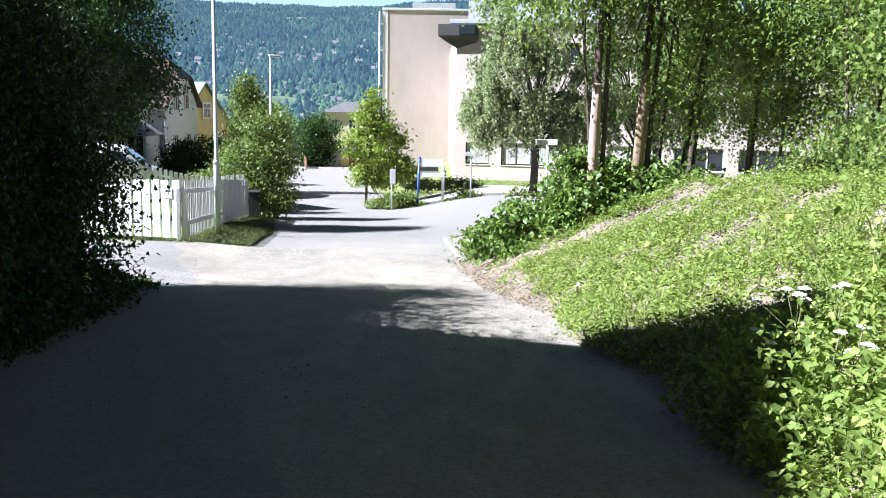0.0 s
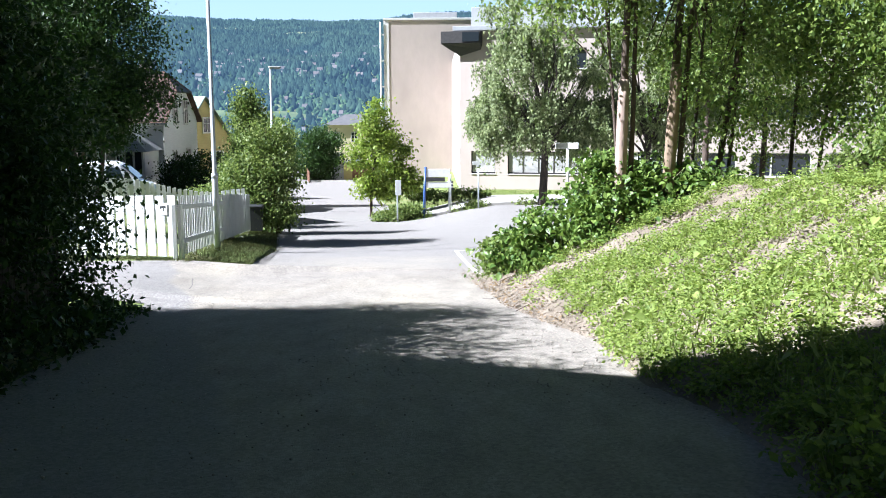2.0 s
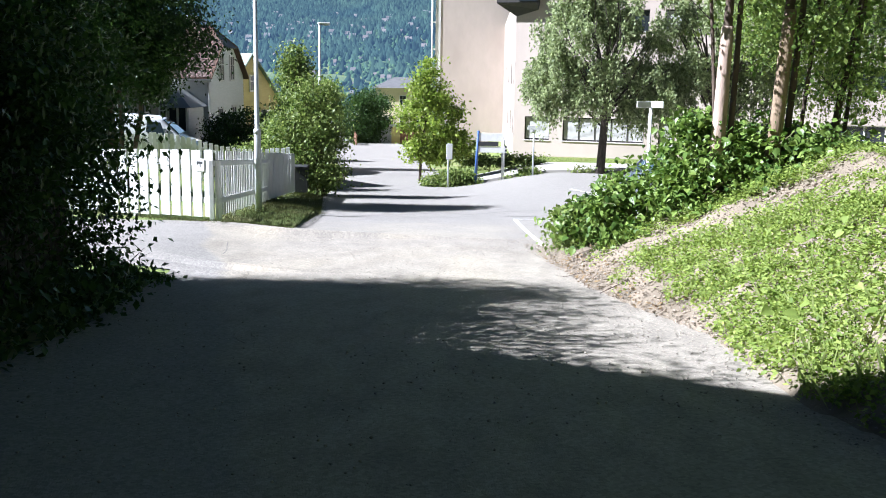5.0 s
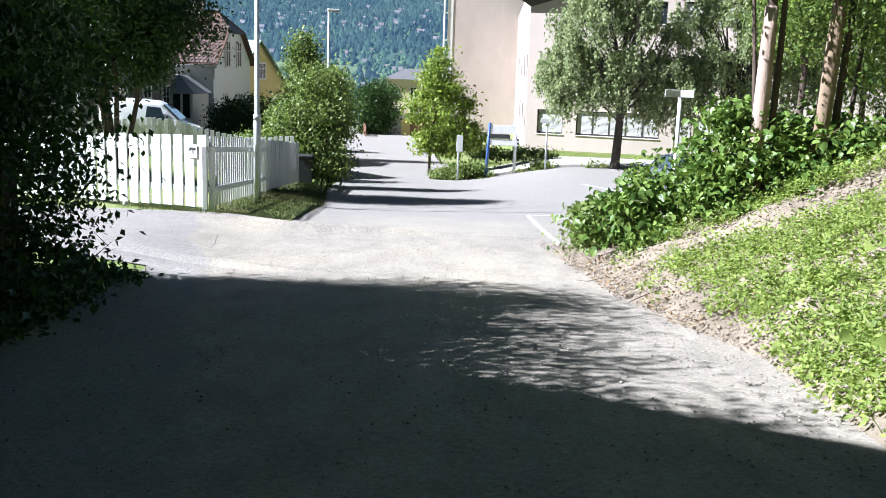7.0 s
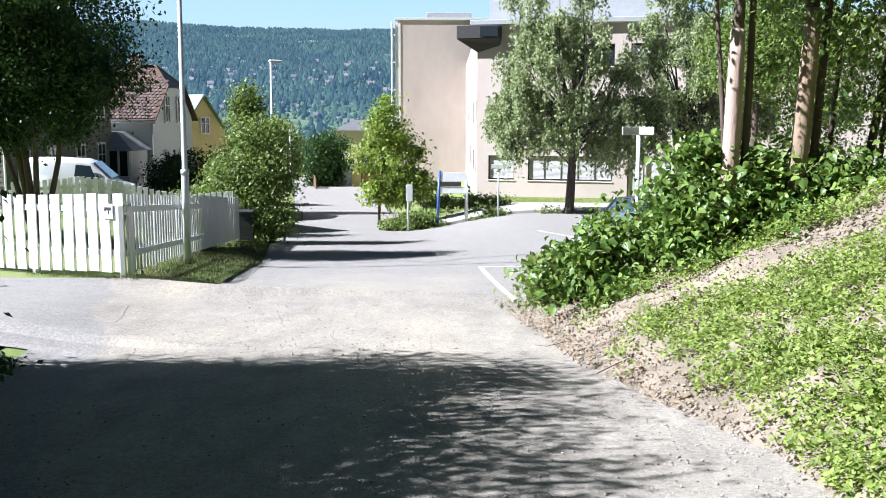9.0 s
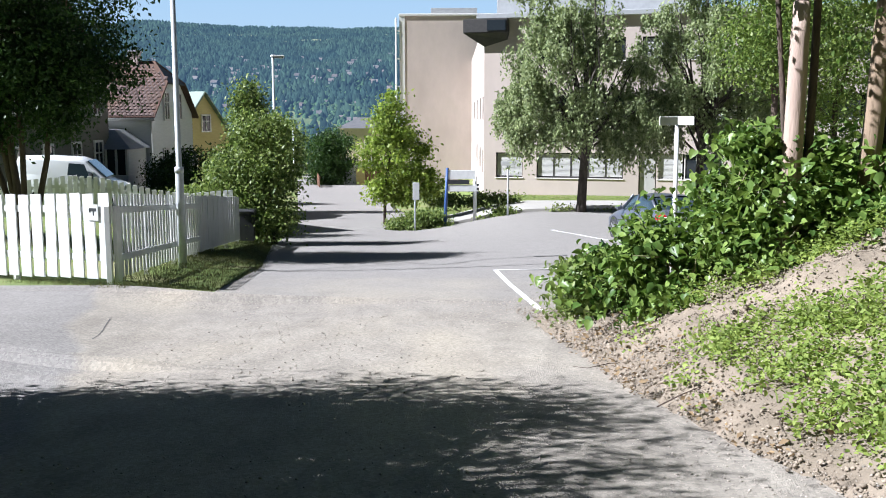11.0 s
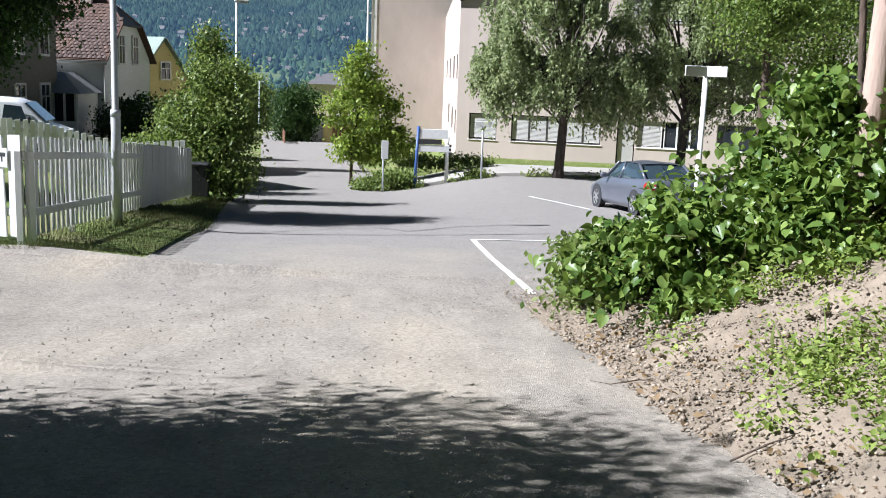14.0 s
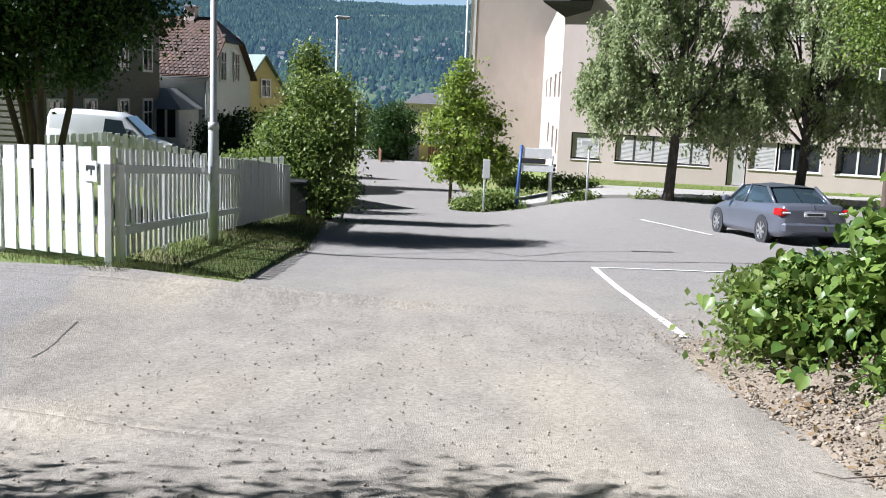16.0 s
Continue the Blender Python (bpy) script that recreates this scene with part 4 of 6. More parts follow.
def boards(parent, length, z0, z1, material, m):
    """Lapped weatherboards up a wall."""
    n = int((z1 - z0) / 0.2)
    V, F = [], []
    for k in range(n):
        a, b = z0 + k * (z1 - z0) / n, z0 + (k + 1) * (z1 - z0) / n
        q = len(V)
        V += [(0, -0.035, a), (length, -0.035, a), (length, -0.012, b), (0, -0.012, b), (0, 0, a), (length, 0, a)]
        F += [(q, q + 1, q + 2, q + 3), (q + 4, q + 5, q + 1, q)]
    o = mesh_ob("cladding", V, F, material, parent)
    o.matrix_basis = m
    return o


def house(m, L, W, eave, ridge, wallm, roofm, label, half_hip=0.0, tiles=False):
    """Ridge along x from 0 (road end) to -L; front wall at y = 0, back at y = W."""
    h = thing("house", m, label, "house", "houses along the road")
    bm = bmesh.new()
    hh = half_hip
    zt = ridge - hh
    w2 = hh / (ridge - eave) * W / 2
    ring = [(0, 0, -3), (0, W, -3), (0, W, eave), (0, W / 2 + w2, zt), (0, W / 2 - w2, zt), (0, 0, eave)]
    a = [bm.verts.new(p) for p in ring]
    b = [bm.verts.new((-L, p[1], p[2])) for p in ring]
    bm.faces.new(a)
    bm.faces.new(list(reversed(b)))
    for i in range(len(ring)):
        j = (i + 1) % len(ring)
        bm.faces.new((a[j], a[i], b[i], b[j]))
    part("wall", bm, wallm, h)
    o, e = 0.35, 0.3
    s = (ridge - eave) / (W / 2)
    zo = eave - s * o
    xr = 0.25 - (W * 0.14 if hh else 0)
    for side in (0, 1):
        y0, yr = (-o, W / 2) if side == 0 else (W + o, W / 2)
        c = [(-L - e, y0, zo), (e, y0, zo), (e, (yr + (-1 if side == 0 else 1) * w2), zt + 0.02), (xr, yr, ridge + 0.05), (-L - e, yr, ridge + 0.05)]
        if side:
            c = list(reversed(c))
        slab("roof", c, -0.1, roofm, h)
    if hh:
        slab("half_hip", [(e, W / 2 - w2, zt + 0.02), (e, W / 2 + w2, zt + 0.02), (xr, W / 2, ridge + 0.06)], 0.08, M_DARKCLAD, h)
    part("fascia", boxm(-L - e, e, -o - 0.03, -o - 0.003, zo - 0.12, zo + 0.06), M_FRAME, h)
    tubes("gutter", [([(-L - e, -o - 0.08, zo - 0.02), (e, -o - 0.08, zo - 0.02)], [0.06, 0.06]), ([(0.04, -0.06, zo - 0.1), (0.04, -0.06, -2.5)], [0.045, 0.045])], M_FRAME, h)
    boards(h, L, -2.5, eave - 0.1, wallm, pose(-L, 0, 0))
    boards(h, W, -2.5, eave - 0.1, wallm, pose(0, 0, 0, 0, 0, 90))
    return h


def house_window(h, m, w, hgt, mat_=None):
    f = holed_wall("window", w + 0.2, hgt + 0.2, 0.07, [(0.1, w + 0.1, 0.1, hgt + 0.1)], mat_ or M_FRAME, h)
    f["label"] = "white-framed window"
    f.matrix_basis = m @ pose(-w / 2 - 0.1, -0.09, -0.1)
    part("glazing_bar", boxm(w / 2 + 0.07, w / 2 + 0.13, 0, 0.03, 0.1, hgt + 0.1), mat_ or M_FRAME, f)
    part("transom", boxm(0.1, w + 0.1, 0.002, 0.032, hgt * 0.62 + 0.1, hgt * 0.62 + 0.15), mat_ or M_FRAME, f)
    part("pane", boxm(0.1, w + 0.1, 0.035, 0.045, 0.1, hgt + 0.1), M_GLASS, f)
    return f


wz = -2.55
wh = house(pose(-14.85, 51.5, wz, 0, 0, 0), 12, 7.6, 3.75, 6.4, M_CLAP, M_TILE_BASE, "white weatherboarded house with a red-brown tiled half-hipped roof", half_hip=1.1)
for i, (y, z) in enumerate(((2.6, 3.5), (4.9, 3.5), (2.2, 0.6), (5.2, 0.6))):
    house_window(wh, pose(0, y, z, 0, 0, 90), 0.8, 1.3)
house_window(wh, pose(-2.6, 0, 0.9), 1.0, 1.2)
house_window(wh, pose(-8.2, 0, 0.9), 1.0, 1.2)
part("chimney", boxm(-2.15, -1.6, 3.4, 4.0, 5.4, 6.95, bevel=0.02), M_BRICKWHITE, wh, "pale rendered chimney")
part("chimney_cap", boxm(-2.22, -1.53, 3.33, 4.07, 6.95, 7.05, bevel=0.02), M_METALROOF, wh)
part("roof_vent", boxm(-3.2, -2.85, 0.5, 0.8, 4.1, 4.4, bevel=0.02), M_FRAME, wh)
# tiles on the slope that faces the road's upper end
slope = math.atan2(2.65, 3.8)
tw, tl = 0.22, 0.27
TV = [(-tw / 2 + 0.01, 0, 0), (tw / 2 - 0.01, 0, 0), (tw / 2 - 0.01, tl + 0.04, 0), (-tw / 2 + 0.01, tl + 0.04, 0), (-tw / 2 + 0.02, 0, 0.05), (0.0, 0, 0.075), (tw / 2 - 0.02, 0, 0.045), (tw / 2 - 0.02, tl + 0.04, 0.02), (0.0, tl + 0.04, 0.04), (-tw / 2 + 0.02, tl + 0.04, 0.02)]
TF = [(4, 5, 8, 9), (5, 6, 7, 8), (0, 1, 6, 5, 4), (1, 2, 7, 6), (3, 0, 4, 9)]
tile_me = bpy.data.meshes.new("tile")
tile_me.from_pydata(TV, [], TF)
tile_me.materials.append(M_TILE)
roof_part = [o for o in wh.children if o.name.startswith("roof")][0]
tr = random.Random(2)
JV, JF, made = [], [], 0
for c in range(56):
    for r in range(18):
        x = 0.12 - (c + (0.5 if r % 2 else 0)) * tw
        run = r * tl
        yy, zz = -0.35 + run * math.cos(slope), 3.75 - math.tan(slope) * 0.35 + run * math.sin(slope)
        if run > 3.3 and x > 0.1 - (run - 3.3) * 0.8:
            continue
        m = pose(x, yy, zz + 0.11, math.degrees(slope) + tr.uniform(-1.6, 1.6), tr.uniform(-1, 1), tr.uniform(-1, 1))
        if made < 300:
            o = new("tile", tile_me)
            o.parent = roof_part
            o.matrix_basis = m
            made += 1
        else:
            q = len(JV)
            JV += [m @ Vector(v) for v in TV]
            JF += [tuple(q + i for i in f) for f in TF]
tagged(mesh_ob("tiles", JV, JF, M_TILE_J, roof_part), kind="stuff")
# the glazed porch before the white house
pc = thing("porch", pose(-16.6, 48.6, wz), "small white glazed porch with a hipped grey roof", "porch")
part("wall", boxm(-1.5, 1.5, 0, 2.8, -1.5, 0.9, bevel=0.02), M_CLAP, pc)
for k in range(7):
    part("glazing_bar", boxm(-1.5 + k * 0.48, -1.4 + k * 0.48, 0.0, 0.1, 0.903, 2.1), M_FRAME, pc)
part("pane", boxm(-1.4, 1.4, 0.05, 0.07, 0.903, 2.1), M_GLASS, pc)
part("side_wall", boxm(1.4, 1.5, 0.11, 2.8, 0.903, 2.1), M_CLAP, pc)
part("side_wall", boxm(-1.5, -1.4, 0.11, 2.8, 0.903, 2.1), M_CLAP, pc)
bm = bmesh.new()
vs = [bm.verts.new(v) for v in ((-1.75, -0.25, 2.11), (1.75, -0.25, 2.11), (1.75, 2.85, 2.11), (-1.75, 2.85, 2.11), (-0.5, 1.3, 3.0), (0.5, 1.3, 3.0), (0.5, 2.85, 3.0), (-0.5, 2.85, 3.0))]
for f in ((0, 1, 5, 4), (1, 2, 6, 5), (3, 0, 4, 7), (4, 5, 6, 7), (2, 3, 7, 6), (3, 2, 1, 0)):
    bm.faces.new([vs[i] for i in f])
part("roof", bm, M_METALROOF, pc)

yh = house(pose(-18.1, 66.5, -3.9, 0, 0, -30), 9, 5.6, 3.4, 6.5, M_YELLOW, M_GREENROOF, "yellow weatherboarded house with a steep grey-green roof")
for y, z in ((1.6, 1.5), (4.2, 1.5), (3.0, 4.0)):
    house_window(yh, pose(0, y, z, 0, 0, 90), 0.7, 1.0)
oh = house(pose(-16.2, 37.8, -2.3), 11, 11.5, 5.2, 8.6, M_OLIVE, M_TILE_BASE, "weatherboarded house with white windows behind a tree, its shade put into grey-brown paint")
for y in (1.6, 4.4, 7.4, 10.0):
    for z in (0.9, 3.5):
        house_window(oh, pose(0, y, z, 0, 0, 90), 0.9, 1.3)
for x in (-2.5, -6):
    for z in (0.9, 3.5):
        house_window(oh, pose(x, 0, z), 0.9, 1.3)

# the house beside the lane whose shadow lies over the road
nh = thing("house", pose(-6.4, 1.25, float(road_z(-6.4, 1.25)), 0, 0, -28), "plain house close to the lane behind the hedge", "house")
part("wall", boxm(-13, 0, -15, 0, -1.5, 9.2), M_OLIVE, nh)
part("roof", boxm(-13.1, 0.06, -15.1, 0.06, 9.2, 9.45, bevel=0.03), M_TILE_BASE, nh)

# far down the road
fd = thing("shed", pose(-9.6, 107, float(road_z(-9.6, 107)) - 0.35, 0, 0, -8), "small yellow shed with brown doors beside the road", "shed")
part("wall", boxm(-0.7, 2.2, 0, 3, -1.3, 2.2), M_YELLOW, fd)
part("roof", boxm(-0.9, 2.4, -0.3, 3.3, 2.2, 2.4, bevel=0.02), M_METALROOF, fd)
M_BROWN = mat("brown_wood", (0.2, 0.1, 0.06), (0.15, 0.08, 0.05), scale=5, rough=0.8)
for k in range(5):
    part("door_board", boxm(0.3 + k * 0.34, 0.6 + k * 0.34, -0.06, -0.003, -0.2, 1.9), M_BROWN, fd)
part("side_panel", boxm(-1.9, -0.75, 0.2, 0.4, -1.3, 2.1), M_METALROOF, fd)
yf = thing("house", pose(-13.5, 150, float(road_z(-13.5, 150)), 0, 0, 0), "far cream rendered house with a grey hipped roof", "house")
M_CREAM = mat("cream_render", (0.66, 0.58, 0.4), (0.6, 0.52, 0.36), scale=2, rough=0.85, bump=0.2)
part("wall", boxm(-3.5, 5, 0, 9, -3, 7.0), M_CREAM, yf)
bm = bmesh.new()
vs = [bm.verts.new(v) for v in ((-4, -0.5, 7.0), (5.5, -0.5, 7.0), (5.5, 9.5, 7.0), (-4, 9.5, 7.0), (-1, 4.5, 8.6), (2.5, 4.5, 8.6))]
for f in ((0, 1, 5, 4), (1, 2, 5), (2, 3, 4, 5), (3, 0, 4), (3, 2, 1, 0)):
    bm.faces.new([vs[i] for i in f])
M_SLATE = mat("slate_roof", (0.13, 0.13, 0.135), (0.1, 0.1, 0.105), scale=1.5, rough=0.8, bump=0.3, bscale=8)
part("roof", bm, M_SLATE, yf)
for x in (-2, 0.8, 3.4):
    for z in (1.2, 4.4):
        house_window(yf, pose(x, 0, z), 0.9, 1.4)
lf = thing("garden_wall", pose(-13.2, 100, float(road_z(-13.2, 100)), 0, 0, 100), "low red-brown garden fence beside the road", "fence")
for k in range(16):
    part("slat", boxm(k * 0.55, k * 0.55 + 0.4, 0, 0.06, -0.2, 1.1), M_BROWN, lf)
part("rail", boxm(0, 8.8, -0.06, -0.003, 0.9, 1.0), M_BROWN, lf)
# houses of the town on the far slope
tv = random.Random(11)
V, F, VR, FR = [], [], [], []


def hz(x, y):
    return float(hill_z(np.array([[x]]), np.array([[y]]))[0, 0])


for k in range(230):
    band = tv.random()
    if band < 0.4:
        y, x = tv.gauss(1560, 110), tv.gauss(-260, 190)
    elif band < 0.55:
        y, x = tv.gauss(1500, 90), tv.gauss(60, 150)
    elif band < 0.9:
        y, x = tv.uniform(960, 1230), tv.gauss(-230, 170)
    else:
        y, x = tv.uniform(1000, 1800), tv.uniform(-800, 400)
    w, d, h = tv.uniform(2.5, 5), tv.uniform(3, 5), tv.uniform(2.5, 4.5)
    if y < 1300:
        w, d, h = w * 0.62, d * 0.8, h * 0.3
    z = hz(x, y) + 1
    q = len(V)
    V += [(x - w, y - d, z - 6), (x + w, y - d, z - 6), (x + w, y + d, z - 6), (x - w, y + d, z - 6), (x - w, y - d, z + h), (x + w, y - d, z + h), (x + w, y + d, z + h), (x - w, y + d, z + h)]
    F += [(q, q + 1, q + 5, q + 4), (q + 1, q + 2, q + 6, q + 5), (q + 3, q, q + 4, q + 7), (q + 2, q + 3, q + 7, q + 6)]
    q = len(VR)
    VR += [(x - w - 0.5, y - d - 0.5, z + h - 0.3), (x + w + 0.5, y - d - 0.5, z + h - 0.3), (x + w + 0.5, y, z + h + 4), (x - w - 0.5, y, z + h + 4), (x + w + 0.5, y + d + 0.5, z + h), (x - w - 0.5, y + d + 0.5, z + h)]
    FR += [(q, q + 1, q + 2, q + 3), (q + 3, q + 2, q + 4, q + 5), (q + 1, q + 4, q + 2), (q, q + 3, q + 5)]
M_TOWN = mat("town_walls", (0.52, 0.5, 0.47), (0.44, 0.42, 0.39), scale=0.02, rough=0.9, island=0.3)
M_TOWNROOF = mat("town_roofs", (0.12, 0.09, 0.075), (0.11, 0.11, 0.11), scale=0.02, rough=0.9, island=0.4)
# haze over the town, added as emission on walls and roofs
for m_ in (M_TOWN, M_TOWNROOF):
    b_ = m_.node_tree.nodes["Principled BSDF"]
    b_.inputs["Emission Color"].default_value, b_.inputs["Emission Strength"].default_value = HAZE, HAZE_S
town = thing("town", pose(0, 0, 0), "scattered white houses of a town on the far slope", "town", kind="stuff")
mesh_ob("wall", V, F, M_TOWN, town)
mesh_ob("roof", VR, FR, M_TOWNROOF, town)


# ---- far woods ----
PYR = (np.array([(-0.5, -0.5, 0), (0.5, -0.5, 0), (0.5, 0.5, 0), (-0.5, 0.5, 0), (0, 0, 1.7)]), [(0, 1, 4), (1, 2, 4), (2, 3, 4), (3, 0, 4)])
ROUND = (np.array([(-0.5, -0.5, 0), (0.5, -0.5, 0), (0.5, 0.5, 0), (-0.5, 0.5, 0), (-0.38, -0.38, 0.8), (0.38, -0.38, 0.8), (0.38, 0.38, 0.8), (-0.38, 0.38, 0.8), (0, 0, 1.2)]),
         [(0, 1, 5), (0, 5, 4), (1, 2, 6), (1, 6, 5), (2, 3, 7), (2, 7, 6), (3, 0, 4), (3, 4, 7), (4, 5, 8), (5, 6, 8), (6, 7, 8), (7, 4, 8)])
n = 110000
wx = rng.uniform(-1500, 700, n)
wy = 930 + 1900 * rng.uniform(0, 1, n) ** 1.15
keep = np.ones(n, bool)
for cx, cy, rx, ry in (*FIELDS, (120, 2380, 90, 60), (-150, 2000, 150, 22), (-260, 1620, 90, 14), (60, 1500, 90, 14), (-230, 1090, 110, 30)):
    keep &= ((wx - cx) / rx) ** 2 + ((wy - cy) / ry) ** 2 > rng.uniform(0.7, 1.2, n)
keep |= rng.uniform(0, 1, n) < 0.03
wx, wy = wx[keep], wy[keep]
hxs, hys = (wx - hx[0]) / (hx[1] - hx[0]), (wy - hy[0]) / (hy[1] - hy[0])
HZ = np.array([v.co.z for v in hill.data.vertices]).reshape(len(hy), len(hx))
i0, j0 = hxs.astype(int), np.minimum(hys.astype(int), len(hy) - 2)
fx, fy = hxs - i0, hys - j0
wz_ = HZ[j0, i0] * (1 - fx) * (1 - fy) + HZ[j0, i0 + 1] * fx * (1 - fy) + HZ[j0 + 1, i0] * (1 - fx) * fy + HZ[j0 + 1, i0 + 1] * fx * fy
pts = np.stack([wx, wy, wz_ - 1], -1)
M_FIR = mat("far_fir", (0.014, 0.027, 0.022), (0.03, 0.05, 0.03), scale=0.006, rough=1.0, spec=0.0, island=0.45)
M_BROADFAR = mat("far_broadleaf", (0.03, 0.058, 0.028), (0.055, 0.09, 0.038), scale=0.006, rough=1.0, spec=0.0, island=0.4)
# haze over the woods, added as emission on the trees
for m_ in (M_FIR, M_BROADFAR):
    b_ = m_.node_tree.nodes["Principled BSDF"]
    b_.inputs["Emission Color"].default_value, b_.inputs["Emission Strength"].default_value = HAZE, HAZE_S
sel = (rng.uniform(0, 1, len(pts)) < np.clip((wy - 950) / 900, 0.15, 0.97))
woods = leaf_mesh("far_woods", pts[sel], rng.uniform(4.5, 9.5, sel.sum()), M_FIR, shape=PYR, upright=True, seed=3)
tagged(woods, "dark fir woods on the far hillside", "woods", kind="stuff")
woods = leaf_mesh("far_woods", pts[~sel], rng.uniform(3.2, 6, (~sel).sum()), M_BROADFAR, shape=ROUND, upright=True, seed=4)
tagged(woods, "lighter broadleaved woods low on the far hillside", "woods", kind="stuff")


# ---- trees ----
def limbs(base, tips, r0, seed, bend=0.25):
    """Tapered limbs from a base point out to the tips."""
    r = random.Random(seed)
    out = []
    for t in tips:
        a, b = Vector(base), Vector(t)
        mid = (a + b) / 2 + Vector((r.uniform(-bend, bend), r.uniform(-bend, bend), r.uniform(0, bend)))
        q1, q3 = (a + mid) / 2 + Vector((r.uniform(-0.1, 0.1), r.uniform(-0.1, 0.1), 0)), (mid + b) / 2
        out.append(([a, q1, mid, q3, b], [r0, r0 * 0.8, r0 * 0.6, r0 * 0.4, r0 * 0.15]))
    return out


def tree(name, base, stems, blobs, leaf, size, label, seed, per=60, clump=0.3, bark=None, category="tree", group="", shape=LEAF4, shell=0.55, droop=0.3, crook=1.0):
    """base: foot; stems: (foot, top, radius) each with limbs into the crown; blobs as for clumps()."""
    b = Vector(base)
    c = thing(name, Matrix.Translation(b), label, category, group)
    runs = []
    r = random.Random(seed)
    for f, t, rad in stems:
        f, t = Vector(f) - b, Vector(t) - b
        m1, m2 = f.lerp(t, 0.33) + Vector((r.uniform(-0.12, 0.12), r.uniform(-0.12, 0.12), 0)) * crook, f.lerp(t, 0.66) + Vector((r.uniform(-0.15, 0.15), r.uniform(-0.15, 0.15), 0)) * crook
        runs.append(([f - Vector((0, 0, 0.3)), f, m1, m2, t], [rad * 1.3, rad, rad * 0.85, rad * 0.65, rad * 0.3]))
        for k in range(6):
            cc, rr, _ = blobs[r.randrange(len(blobs))]
            d = Vector((r.gauss(0, 1), r.gauss(0, 1), r.gauss(0, 1))).normalized()
            tip = Vector(cc) - b + Vector((d.x * rr[0], d.y * rr[1], d.z * rr[2])) * 0.8
            s = (m1.lerp(t, r.uniform(0.2, 0.9)))
            runs += limbs(s, [tip], rad * 0.4, seed * 31 + k)
    tubes("trunk", runs, bark or M_BARK, c, n=7)
    p = clumps([((cc[0] - b.x, cc[1] - b.y, cc[2] - b.z), rr, m) for cc, rr, m in blobs], seed, per, clump, shell)
    rs = np.random.default_rng(seed)
    leaf_mesh("crown", p, rs.uniform(0.6, 1.3, len(p)) * size, leaf, c, shape=shape, seed=seed, droop=droop)
    return c


def gz(x, y):
    return land_z(x, y)


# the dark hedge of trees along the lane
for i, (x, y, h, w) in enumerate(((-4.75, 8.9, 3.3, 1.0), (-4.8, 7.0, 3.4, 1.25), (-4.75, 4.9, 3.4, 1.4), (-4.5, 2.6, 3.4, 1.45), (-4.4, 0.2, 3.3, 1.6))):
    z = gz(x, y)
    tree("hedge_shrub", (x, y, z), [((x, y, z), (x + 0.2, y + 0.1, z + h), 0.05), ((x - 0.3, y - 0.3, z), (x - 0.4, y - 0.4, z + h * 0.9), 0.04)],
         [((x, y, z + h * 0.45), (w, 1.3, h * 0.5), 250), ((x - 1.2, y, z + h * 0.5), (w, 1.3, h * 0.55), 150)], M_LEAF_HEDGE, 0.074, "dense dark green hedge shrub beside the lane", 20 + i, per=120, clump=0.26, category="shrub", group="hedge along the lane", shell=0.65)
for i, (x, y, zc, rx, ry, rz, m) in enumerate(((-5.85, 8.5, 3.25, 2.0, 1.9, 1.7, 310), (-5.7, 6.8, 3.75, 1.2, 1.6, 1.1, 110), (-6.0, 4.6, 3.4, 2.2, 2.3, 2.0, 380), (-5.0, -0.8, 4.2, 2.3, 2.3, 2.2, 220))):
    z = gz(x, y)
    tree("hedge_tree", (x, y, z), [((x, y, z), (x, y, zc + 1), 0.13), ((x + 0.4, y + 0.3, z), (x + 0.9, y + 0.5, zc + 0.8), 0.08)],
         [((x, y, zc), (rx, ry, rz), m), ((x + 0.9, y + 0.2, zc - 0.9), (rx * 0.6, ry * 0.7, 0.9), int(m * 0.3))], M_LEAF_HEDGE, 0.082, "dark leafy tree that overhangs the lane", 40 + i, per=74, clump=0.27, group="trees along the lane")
# the dark boarded fence in the hedge
M_OLDWOOD = mat("old_dark_wood", (0.05, 0.042, 0.034), (0.03, 0.026, 0.022), scale=6, rough=0.9, bump=0.4, stretch=(1, 1, 0.15), obrand=0.2)
LF = Vector((-4.05, 5.5, float(road_z(-4.05, 5.5))))
lane_fence = thing("board_fence", Matrix.Translation(LF), "old dark timber board fence half hidden in the hedge", "fence")
bm = boxm(-0.012, 0.012, -0.07, 0.07, 0, 1.28, bevel=0.004)
board_me = bpy.data.meshes.new("board")
bm.to_mesh(board_me)
bm.free()
board_me.materials.append(M_OLDWOOD)
for i in range(44):
    y = 2.2 + 0.15 * i
    x = -3.95 - 0.03 * (y - 2.2)
    o = new("board", board_me)
    o.parent = lane_fence
    o.matrix_basis = Matrix.Translation(-LF) @ pose(x, y, float(road_z(x, y)) - 0.02 + 0.01 * (i % 3), 0, 0, 1.5)
for zz in (0.25, 1.0):
    r = part("rail", boxm(-0.025, 0.025, -3.3, 3.3, -0.05, 0.05, bevel=0.005), M_OLDWOOD, lane_fence)
    r.matrix_basis = Matrix.Translation(-LF) @ pose(-4.095, 5.45, float(road_z(-4.095, 5.45)) + zz, -5.8, 0, 1.7)

